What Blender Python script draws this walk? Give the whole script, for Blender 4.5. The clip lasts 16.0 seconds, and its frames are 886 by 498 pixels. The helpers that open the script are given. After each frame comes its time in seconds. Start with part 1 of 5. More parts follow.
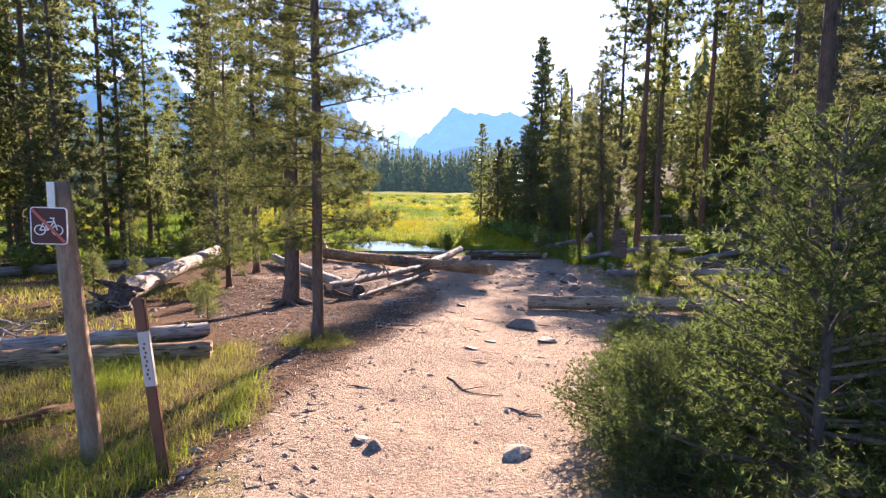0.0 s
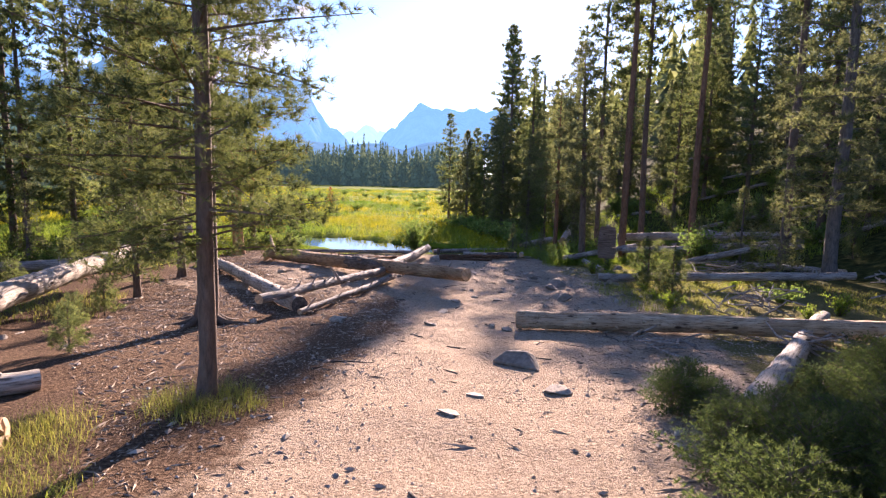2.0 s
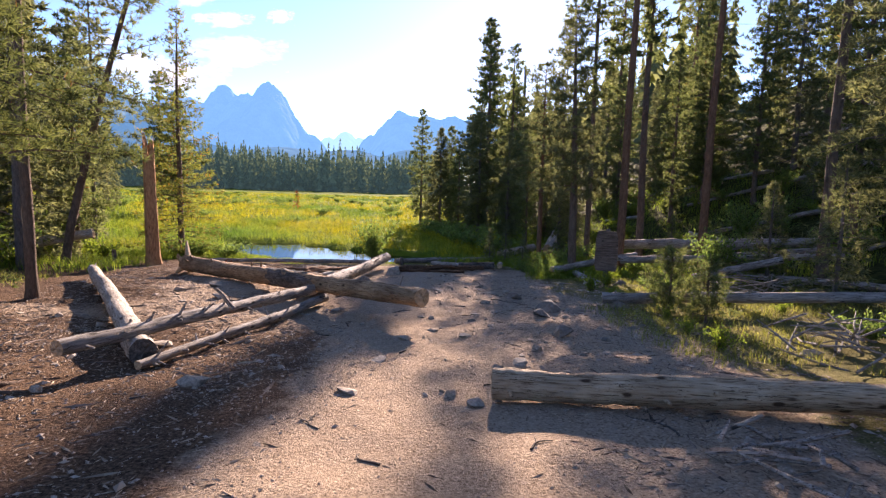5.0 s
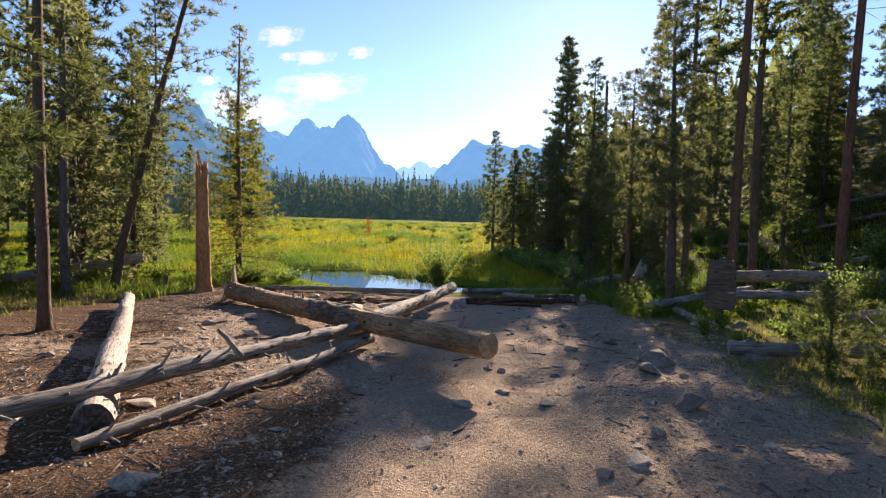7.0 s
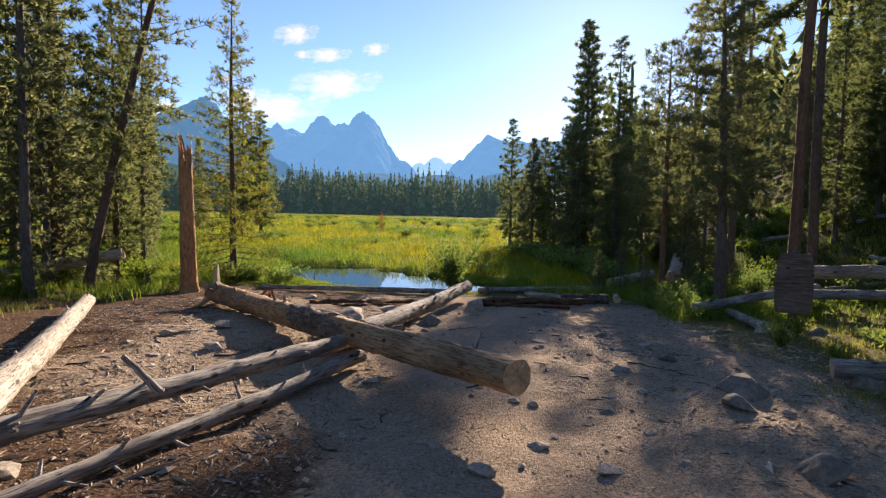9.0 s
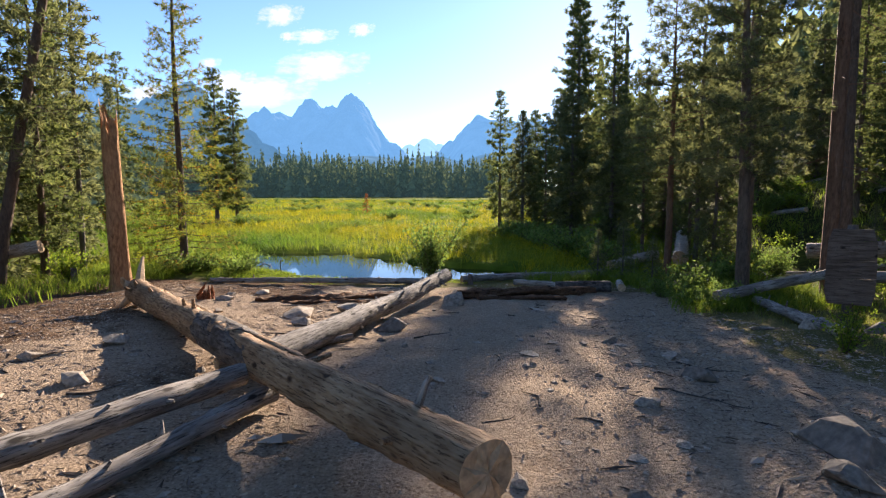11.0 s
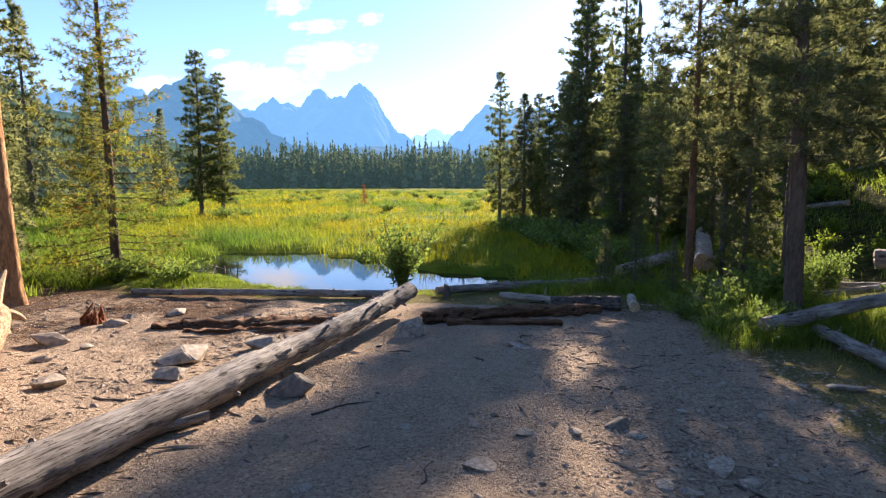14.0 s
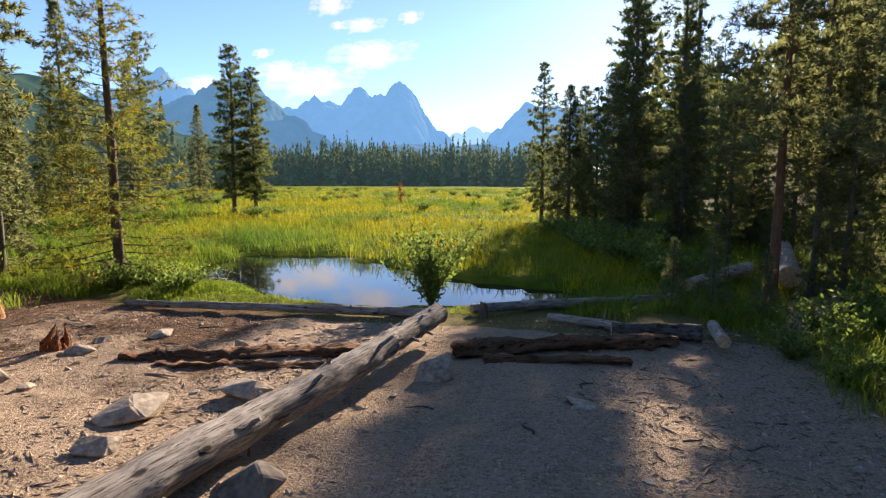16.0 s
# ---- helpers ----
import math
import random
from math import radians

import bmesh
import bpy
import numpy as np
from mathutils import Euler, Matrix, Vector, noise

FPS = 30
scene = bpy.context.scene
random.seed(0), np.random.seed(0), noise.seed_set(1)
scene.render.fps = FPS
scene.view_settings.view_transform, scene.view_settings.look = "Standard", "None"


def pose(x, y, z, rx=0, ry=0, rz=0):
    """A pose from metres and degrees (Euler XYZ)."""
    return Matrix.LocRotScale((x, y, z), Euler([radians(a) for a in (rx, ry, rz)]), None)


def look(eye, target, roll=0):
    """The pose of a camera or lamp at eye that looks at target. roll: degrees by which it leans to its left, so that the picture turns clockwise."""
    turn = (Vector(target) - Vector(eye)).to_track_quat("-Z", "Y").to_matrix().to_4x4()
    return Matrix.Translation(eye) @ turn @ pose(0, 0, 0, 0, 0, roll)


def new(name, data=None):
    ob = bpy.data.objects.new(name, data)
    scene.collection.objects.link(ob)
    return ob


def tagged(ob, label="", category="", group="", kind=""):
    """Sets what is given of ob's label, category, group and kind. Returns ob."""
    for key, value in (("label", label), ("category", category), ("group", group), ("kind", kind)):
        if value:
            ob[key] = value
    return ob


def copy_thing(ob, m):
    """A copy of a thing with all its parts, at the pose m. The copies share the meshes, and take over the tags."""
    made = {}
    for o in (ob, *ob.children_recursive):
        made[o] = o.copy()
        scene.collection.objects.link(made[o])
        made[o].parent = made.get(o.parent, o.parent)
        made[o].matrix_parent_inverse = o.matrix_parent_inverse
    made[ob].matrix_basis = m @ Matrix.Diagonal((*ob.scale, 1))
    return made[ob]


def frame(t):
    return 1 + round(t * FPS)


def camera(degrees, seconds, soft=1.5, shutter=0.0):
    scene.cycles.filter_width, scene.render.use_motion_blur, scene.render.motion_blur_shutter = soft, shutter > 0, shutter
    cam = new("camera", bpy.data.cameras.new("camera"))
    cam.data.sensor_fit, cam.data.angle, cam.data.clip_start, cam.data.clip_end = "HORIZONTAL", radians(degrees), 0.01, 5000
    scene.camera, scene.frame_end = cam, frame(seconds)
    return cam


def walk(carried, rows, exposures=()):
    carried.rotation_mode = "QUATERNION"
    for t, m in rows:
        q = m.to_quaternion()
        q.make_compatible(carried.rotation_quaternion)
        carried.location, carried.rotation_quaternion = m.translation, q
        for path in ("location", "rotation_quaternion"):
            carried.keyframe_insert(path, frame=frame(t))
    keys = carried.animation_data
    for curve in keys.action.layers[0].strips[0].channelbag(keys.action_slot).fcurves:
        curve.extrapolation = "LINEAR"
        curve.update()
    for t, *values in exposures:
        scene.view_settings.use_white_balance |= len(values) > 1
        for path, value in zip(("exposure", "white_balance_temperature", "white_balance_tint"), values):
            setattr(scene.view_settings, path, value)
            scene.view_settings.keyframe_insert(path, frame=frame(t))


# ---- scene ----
cam = camera(75.93, 16.0, 1.3)
ROWS = [
    (0.0, 0.125, -0.109, 1.489, 0.43, -6.39, -0.86),
    (0.5, 0.086, 0.528, 1.435, -0.32, -6.50, -0.86),
    (1.0, 0.140, 1.182, 1.375, -1.34, -6.77, -0.98),
    (1.5, 0.165, 1.723, 1.347, -2.58, -6.85, -1.40),
    (2.0, 0.149, 2.323, 1.318, -2.94, -6.74, -1.35),
    (2.5, 0.193, 2.935, 1.259, -3.77, -6.72, -1.14),
    (3.0, 0.232, 3.482, 1.200, -5.30, -6.73, -1.64),
    (5.5, 0.910, 6.265, 0.933, -4.90, -5.45, -1.71),
    (6.0, 0.968, 6.757, 0.892, -2.34, -4.86, -1.40),
    (6.5, 1.016, 7.254, 0.872, 0.12, -4.14, -1.64),
    (7.0, 0.962, 7.706, 0.821, 2.25, -3.36, -1.63),
    (7.5, 0.934, 8.156, 0.754, 3.29, -2.90, -1.51),
    (8.0, 0.896, 8.605, 0.722, 3.54, -3.08, -1.49),
    (8.5, 0.857, 9.030, 0.699, 3.80, -3.35, -1.38),
    (9.0, 0.951, 9.490, 0.667, 3.81, -3.79, -1.22),
    (11.5, 1.317, 11.893, 0.567, 2.62, -5.81, 0.33),
    (12.0, 1.499, 12.324, 0.585, 2.05, -5.86, 0.34),
    (12.5, 1.586, 12.773, 0.592, 1.68, -6.13, 0.37),
    (13.0, 1.696, 13.115, 0.581, 1.79, -6.41, 0.42),
    (13.5, 1.804, 13.464, 0.615, 2.17, -6.46, 0.29),
    (14.0, 1.760, 13.876, 0.602, 3.82, -6.60, 0.12),
    (14.5, 1.718, 14.264, 0.632, 4.69, -6.56, -0.08),
    (15.0, 1.796, 14.724, 0.618, 5.39, -6.49, -0.28),
    (15.5, 1.762, 15.089, 0.604, 6.17, -6.33, -0.39),
    (16.0, 1.658, 15.509, 0.610, 7.66, -6.81, -0.17),
]
walk(cam, [(t, pose(x, y, z, 90 + pitch, roll, yaw)) for t, x, y, z, yaw, pitch, roll in ROWS],
     exposures=[(0.0, 2.22, 7000, 32), (3.0, 2.02, 6850, 34), (5.5, 1.8, 7250, 28), (8.0, 1.41, 7300, 19), (9.2, 1.38, 7300, 19), (11.5, 1.7, 7000, 17), (12.5, 1.86, 7050, 19), (14.5, 1.87, 7150, 20), (16.0, 1.52, 7400, 18)])

# ---- light ----
SUN_AZ, SUN_EL = 12.2, 17.8
world = bpy.data.worlds.new("world")
scene.world = world
world.use_nodes = True
wn = world.node_tree
sky = wn.nodes.new("ShaderNodeTexSky")
sky.sky_type, sky.sun_disc = "NISHITA", False
sky.sun_elevation, sky.sun_rotation = radians(SUN_EL), radians(SUN_AZ)
sky.altitude, sky.air_density, sky.dust_density, sky.ozone_density = 2200, 1.0, 0.42, 5.0
wn.nodes["Background"].inputs["Strength"].default_value = 0.094
wn.links.new(sky.outputs[0], wn.nodes["Background"].inputs["Color"])
TO_SUN = Vector((math.sin(radians(SUN_AZ)) * math.cos(radians(SUN_EL)), math.cos(radians(SUN_AZ)) * math.cos(radians(SUN_EL)), math.sin(radians(SUN_EL))))
sun = new("sun", bpy.data.lights.new("sun", "SUN"))
sun.data.energy, sun.data.angle, sun.data.color = 5.0, radians(0.6), (1.0, 0.9, 0.76)
sun.matrix_world = look(TO_SUN * 60, (0, 0, 0))

# ---- materials ----


def nodes_of(name):
    m = bpy.data.materials.new(name)
    m.use_nodes = True
    m.node_tree.nodes.clear()
    return m, m.node_tree


def ramp(nt, source, stops):
    r = nt.nodes.new("ShaderNodeValToRGB")
    while len(r.color_ramp.elements) < len(stops):
        r.color_ramp.elements.new(0.5)
    for e, (p, c) in zip(r.color_ramp.elements, stops):
        e.position, e.color = p, (*c, 1)
    nt.links.new(source, r.inputs[0])
    return r.outputs[0]


def noise_of(nt, coord, scale, detail=4, stretch=None, rough=0.55):
    if stretch:
        mp = nt.nodes.new("ShaderNodeMapping")
        mp.inputs["Scale"].default_value = stretch
        nt.links.new(coord, mp.inputs["Vector"])
        coord = mp.outputs[0]
    n = nt.nodes.new("ShaderNodeTexNoise")
    n.inputs["Scale"].default_value, n.inputs["Detail"].default_value, n.inputs["Roughness"].default_value = scale, detail, rough
    nt.links.new(coord, n.inputs["Vector"])
    return n.outputs["Fac"]


def mixed(nt, fac, a, b, mode="MIX"):
    m = nt.nodes.new("ShaderNodeMix")
    m.data_type, m.blend_type = "RGBA", mode
    for sock, v in ((m.inputs[0], fac), (m.inputs[6], a), (m.inputs[7], b)):
        if isinstance(v, (int, float)):
            sock.default_value = v
        elif isinstance(v, tuple):
            sock.default_value = (*v, 1)
        else:
            nt.links.new(v, sock)
    return m.outputs[2]


def coords(nt, kind="Object"):
    return nt.nodes.new("ShaderNodeTexCoord").outputs[kind]


def finish(nt, color, rough=0.85, bump=None, strength=0.5, dist=0.02, spec=0.3, metal=0.0):
    p = nt.nodes.new("ShaderNodeBsdfPrincipled")
    o = nt.nodes.new("ShaderNodeOutputMaterial")
    p.inputs["Roughness"].default_value, p.inputs["Specular IOR Level"].default_value, p.inputs["Metallic"].default_value = rough, spec, metal
    if isinstance(color, tuple):
        p.inputs["Base Color"].default_value = (*color, 1)
    else:
        nt.links.new(color, p.inputs["Base Color"])
    if bump is not None:
        b = nt.nodes.new("ShaderNodeBump")
        b.inputs["Strength"].default_value, b.inputs["Distance"].default_value = strength, dist
        nt.links.new(bump, b.inputs["Height"])
        nt.links.new(b.outputs[0], p.inputs["Normal"])
    nt.links.new(p.outputs[0], o.inputs[0])
    return p


def grained(name, dark, mid, light, stretch=(1.2, 14, 14), rough=0.85, strength=0.6, patch=2.5):
    """Wood or bark whose grain runs along the object's x axis, with checks, knots and stains."""
    m, nt = nodes_of(name)
    c = coords(nt)
    g = noise_of(nt, c, 3.0, 6, stretch)
    fine = noise_of(nt, c, 9.0, 5, (0.5, 11, 11), 0.7)
    col = ramp(nt, g, [(0.28, dark), (0.46, mid), (0.75, light)])
    check = ramp(nt, fine, [(0.385, (1, 1, 1)), (0.45, (0, 0, 0))])
    col = mixed(nt, check, col, tuple(v * 0.5 for v in dark))
    p = noise_of(nt, c, patch, 4)
    col = mixed(nt, ramp(nt, p, [(0.42, (0, 0, 0)), (0.62, (0.8, 0.8, 0.8))]), col, mixed(nt, 0.5, col, dark))
    v = nt.nodes.new("ShaderNodeTexVoronoi")
    v.inputs["Scale"].default_value = 4.2
    mp = nt.nodes.new("ShaderNodeMapping")
    mp.inputs["Scale"].default_value = (0.7, 1.6, 1.6)
    nt.links.new(c, mp.inputs[0])
    nt.links.new(mp.outputs[0], v.inputs["Vector"])
    col = mixed(nt, ramp(nt, v.outputs["Distance"], [(0.1, (1, 1, 1)), (0.17, (0, 0, 0))]), col, tuple(x * 0.55 for x in dark))
    h = nt.nodes.new("ShaderNodeMath")
    h.operation = "MULTIPLY_ADD"
    nt.links.new(check, h.inputs[0])
    h.inputs[1].default_value = -0.7
    nt.links.new(g, h.inputs[2])
    finish(nt, col, rough, h.outputs[0], strength, 0.015, 0.2)
    return m


def bark(name, dark, light, scale=9.0):
    """Bark on an upright trunk, furrowed along z."""
    m, nt = nodes_of(name)
    c = coords(nt)
    g = noise_of(nt, c, scale, 7, (2.6, 2.6, 0.7), 0.7)
    col = ramp(nt, g, [(0.32, dark), (0.68, light)])
    big = noise_of(nt, c, 1.3, 3)
    col = mixed(nt, ramp(nt, big, [(0.4, (0, 0, 0)), (0.7, (0.5, 0.5, 0.5))]), col, light)
    finish(nt, col, 0.9, g, 1.0, 0.03, 0.15)
    return m


def leafy(name, dark, light, through_light=0.45, odd=None, odd_at=0.985, patches=None):
    """Needles or blades: each island has its own tint, and light shines through."""
    m, nt = nodes_of(name)
    g = nt.nodes.new("ShaderNodeNewGeometry")
    col = ramp(nt, g.outputs["Random Per Island"], [(0.0, dark), (0.8, light)] + ([(odd_at, light), (min(1.0, odd_at + 0.01), odd)] if odd else []))
    big = noise_of(nt, coords(nt), 1.1, 3)
    col = mixed(nt, 1.0, col, ramp(nt, big, [(0.3, (0.7, 0.72, 0.7)), (0.7, (1.25, 1.2, 1.1))]), "MULTIPLY")
    if patches:
        wide = noise_of(nt, coords(nt), 0.085, 5, (1.0, 0.55, 1.0))
        col = mixed(nt, 1.0, col, ramp(nt, wide, patches), "MULTIPLY")
    p = finish(nt, col, 0.65, spec=0.08)
    t = nt.nodes.new("ShaderNodeBsdfTranslucent")
    nt.links.new(mixed(nt, 0.5, col, mixed(nt, 1.0, col, (1.4, 1.3, 0.8), "MULTIPLY")), t.inputs[0])
    s = nt.nodes.new("ShaderNodeMixShader")
    s.inputs[0].default_value = through_light
    out = [n for n in nt.nodes if n.type == "OUTPUT_MATERIAL"][0]
    nt.links.new(p.outputs[0], s.inputs[1])
    nt.links.new(t.outputs[0], s.inputs[2])
    nt.links.new(s.outputs[0], out.inputs[0])
    return m


def plain(name, color, rough=0.6, vary=0.25, scale=6.0, metal=0.0, strength=0.2):
    m, nt = nodes_of(name)
    n = noise_of(nt, coords(nt), scale, 5)
    lo, hi = tuple(v * (1 - vary) for v in color), tuple(min(1, v * (1 + vary)) for v in color)
    finish(nt, ramp(nt, n, [(0.3, lo), (0.7, hi)]), rough, n, strength, 0.01, 0.3, metal)
    return m


def ground_material():
    m, nt = nodes_of("ground")
    c = coords(nt)
    fine, mid, big = noise_of(nt, c, 38, 8, None, 0.7), noise_of(nt, c, 5, 6), noise_of(nt, c, 0.5, 4)
    dirt = ramp(nt, fine, [(0.32, (0.16, 0.116, 0.082)), (0.5, (0.345, 0.258, 0.184)), (0.68, (0.54, 0.43, 0.32))])
    dirt = mixed(nt, ramp(nt, mid, [(0.35, (0, 0, 0)), (0.7, (0.55, 0.55, 0.55))]), dirt, (0.45, 0.35, 0.255))
    peb = nt.nodes.new("ShaderNodeTexVoronoi")
    peb.inputs["Scale"].default_value = 42
    nt.links.new(c, peb.inputs["Vector"])
    pebs = nt.nodes.new("ShaderNodeSeparateColor")
    nt.links.new(peb.outputs["Color"], pebs.inputs[0])
    stone_tint = ramp(nt, pebs.outputs[0], [(0.0, (0.4, 0.37, 0.35)), (0.55, (0.95, 0.93, 0.9)), (1.0, (1.45, 1.43, 1.4))])
    dirt = mixed(nt, ramp(nt, peb.outputs["Distance"], [(0.25, (0.85, 0.85, 0.85)), (0.5, (0.1, 0.1, 0.1))]), dirt, mixed(nt, 1.0, dirt, stone_tint, "MULTIPLY"))
    litter = ramp(nt, fine, [(0.34, (0.03, 0.019, 0.012)), (0.5, (0.115, 0.072, 0.047)), (0.68, (0.29, 0.195, 0.127))])
    grass = ramp(nt, fine, [(0.3, (0.045, 0.045, 0.018)), (0.5, (0.15, 0.135, 0.055)), (0.72, (0.32, 0.26, 0.12))])
    meadow = ramp(nt, noise_of(nt, c, 0.16, 6, (1.0, 0.55, 1.0), 0.6), [(0.32, (0.06, 0.12, 0.015)), (0.46, (0.14, 0.2, 0.02)), (0.56, (0.3, 0.3, 0.03)), (0.7, (0.16, 0.19, 0.045))])
    meadow = mixed(nt, 1.0, meadow, (0.68, 0.72, 0.7), "MULTIPLY")
    meadow = mixed(nt, 0.5, meadow, mixed(nt, 1.0, meadow, ramp(nt, noise_of(nt, c, 2.2, 6), [(0.3, (0.4, 0.45, 0.4)), (0.7, (1.4, 1.4, 1.2))]), "MULTIPLY"))
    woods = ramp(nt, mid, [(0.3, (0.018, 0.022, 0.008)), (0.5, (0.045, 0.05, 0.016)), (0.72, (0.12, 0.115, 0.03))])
    a = nt.nodes.new("ShaderNodeAttribute")
    a.attribute_name = "cover"
    sep = nt.nodes.new("ShaderNodeSeparateColor")
    nt.links.new(a.outputs["Color"], sep.inputs[0])
    edge = nt.nodes.new("ShaderNodeMath")
    edge.operation = "MULTIPLY_ADD"
    nt.links.new(mid, edge.inputs[0])
    edge.inputs[1].default_value, edge.inputs[2].default_value = 0.9, -0.45

    def mask(sock):
        s = nt.nodes.new("ShaderNodeMath")
        s.operation = "ADD"
        nt.links.new(sock, s.inputs[0])
        nt.links.new(edge.outputs[0], s.inputs[1])
        return ramp(nt, s.outputs[0], [(0.35, (0, 0, 0)), (0.65, (1, 1, 1))])
    col = mixed(nt, mask(sep.outputs[0]), dirt, grass)
    col = mixed(nt, mask(sep.outputs[2]), col, litter)
    col = mixed(nt, sep.outputs[1], col, meadow)
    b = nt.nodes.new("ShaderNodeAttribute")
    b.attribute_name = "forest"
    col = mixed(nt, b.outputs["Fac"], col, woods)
    h = nt.nodes.new("ShaderNodeMath")
    h.operation = "MULTIPLY_ADD"
    nt.links.new(mid, h.inputs[0])
    h.inputs[1].default_value = 1.2
    nt.links.new(fine, h.inputs[2])
    h2 = nt.nodes.new("ShaderNodeMath")
    h2.operation = "MULTIPLY_ADD"
    nt.links.new(peb.outputs["Distance"], h2.inputs[0])
    h2.inputs[1].default_value = -0.25
    nt.links.new(h.outputs[0], h2.inputs[2])
    finish(nt, col, 1.0, h2.outputs[0], 0.85, 0.038, 0.02)
    return m


GROUND = ground_material()
GREY_WOOD = grained("weathered_wood", (0.085, 0.07, 0.058), (0.29, 0.255, 0.22), (0.5, 0.455, 0.4))
# Tan wood, its colour lightened for sun on the log across the clearing.
SUNLIT_TAN = grained("sunlit_tan_wood", (0.12, 0.07, 0.038), (0.45, 0.33, 0.21), (0.6, 0.48, 0.34))
PALE_WOOD = grained("pale_bare_wood", (0.16, 0.125, 0.095), (0.42, 0.36, 0.29), (0.6, 0.545, 0.47))
TAN_WOOD = grained("tan_bare_wood", (0.085, 0.042, 0.02), (0.33, 0.205, 0.112), (0.49, 0.345, 0.215))
BROWN_WOOD = grained("rotten_wood", (0.04, 0.02, 0.012), (0.17, 0.085, 0.045), (0.33, 0.17, 0.08), (1.0, 20, 20), 0.9, 1.0)
DARK_LOG = grained("dark_log_bark", (0.03, 0.024, 0.02), (0.11, 0.09, 0.075), (0.24, 0.21, 0.18), (3, 8, 8))
RED_WOOD = grained("red_rotten_wood", (0.1, 0.03, 0.012), (0.3, 0.1, 0.04), (0.45, 0.2, 0.09), (1, 20, 20), 0.9, 1.0)
CUT_WOOD = plain("cut_end_wood", (0.42, 0.29, 0.17), 0.85, 0.35, 25)
PINE_BARK = bark("pine_bark", (0.05, 0.035, 0.027), (0.19, 0.135, 0.1))
GREY_BARK = bark("grey_bark", (0.05, 0.043, 0.038), (0.2, 0.17, 0.145))
RED_BARK = bark("reddish_bark", (0.07, 0.035, 0.022), (0.26, 0.14, 0.085))
SNAG_WOOD = bark("snag_wood", (0.1, 0.04, 0.018), (0.56, 0.31, 0.15), 9)
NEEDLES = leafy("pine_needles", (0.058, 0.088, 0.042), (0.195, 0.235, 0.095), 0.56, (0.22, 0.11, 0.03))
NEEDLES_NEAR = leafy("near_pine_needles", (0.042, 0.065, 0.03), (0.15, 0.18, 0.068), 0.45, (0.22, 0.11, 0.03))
NEEDLES_DARK = leafy("spruce_needles", (0.07, 0.092, 0.058), (0.22, 0.245, 0.122), 0.58)
NEEDLES_YELLOW = leafy("yellowing_needles", (0.075, 0.105, 0.028), (0.25, 0.28, 0.07), 0.56, (0.42, 0.2, 0.03), 0.93)
NEEDLES_FIR = leafy("young_fir_needles", (0.037, 0.066, 0.03), (0.125, 0.175, 0.063), 0.48)
NEEDLES_RED = leafy("dead_red_needles", (0.25, 0.07, 0.02), (0.4, 0.14, 0.05), 0.4)
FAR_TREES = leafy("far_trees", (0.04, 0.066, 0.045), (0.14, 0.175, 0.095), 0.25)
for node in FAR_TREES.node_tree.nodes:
    if node.type == "BSDF_PRINCIPLED":  # weak bluish emission painted on for bright air in front of the far wood
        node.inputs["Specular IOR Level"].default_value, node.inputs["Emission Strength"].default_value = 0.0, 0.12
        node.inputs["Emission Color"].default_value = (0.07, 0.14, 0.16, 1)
GRASS = leafy("grass_blades", (0.1, 0.14, 0.03), (0.34, 0.34, 0.1), 0.52)
GRASS_GREEN = leafy("green_grass_blades", (0.08, 0.16, 0.025), (0.25, 0.33, 0.05), 0.52)
SEDGE = leafy("sedge_blades", (0.09, 0.15, 0.02), (0.25, 0.29, 0.045), 0.5, patches=[(0.36, (0.5, 0.8, 0.9)), (0.46, (0.95, 1.05, 0.9)), (0.53, (1.75, 1.3, 0.55)), (0.59, (1.05, 1.05, 0.9)), (0.68, (0.72, 0.75, 1.25))])
WILLOW = leafy("willow_leaves", (0.075, 0.14, 0.035), (0.2, 0.29, 0.085), 0.55)
STONE = plain("granite", (0.33, 0.275, 0.215), 0.9, 0.5, 9, 0, 0.8)
STONE_DARK = plain("dark_stone", (0.19, 0.158, 0.125), 0.9, 0.45, 8, 0, 0.6)
SIGN_BROWN = plain("brown_paint", (0.085, 0.03, 0.02), 0.45, 0.15)
SIGN_WHITE = plain("white_paint", (0.75, 0.73, 0.7), 0.5, 0.08)
FADED_WHITE = plain("faded_white_plastic", (0.46, 0.43, 0.39), 0.6, 0.2)
SIGN_RED = plain("red_paint", (0.55, 0.12, 0.08), 0.5, 0.1)
MARK_BROWN = plain("brown_plastic", (0.16, 0.07, 0.04), 0.5, 0.2)
BOARD_WOOD = grained("old_board", (0.07, 0.046, 0.034), (0.16, 0.113, 0.085), (0.25, 0.185, 0.145), (1, 12, 12))
STEEL = plain("dull_steel", (0.45, 0.43, 0.4), 0.4, 0.1, 8, 0.9)


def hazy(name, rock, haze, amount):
    """Rock far off: its own emission stands in for the bright air between."""
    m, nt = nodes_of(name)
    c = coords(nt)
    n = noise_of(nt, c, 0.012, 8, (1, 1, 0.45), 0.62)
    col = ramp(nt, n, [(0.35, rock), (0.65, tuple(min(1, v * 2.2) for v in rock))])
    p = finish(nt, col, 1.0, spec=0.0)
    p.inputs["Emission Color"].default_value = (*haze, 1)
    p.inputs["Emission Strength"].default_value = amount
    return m


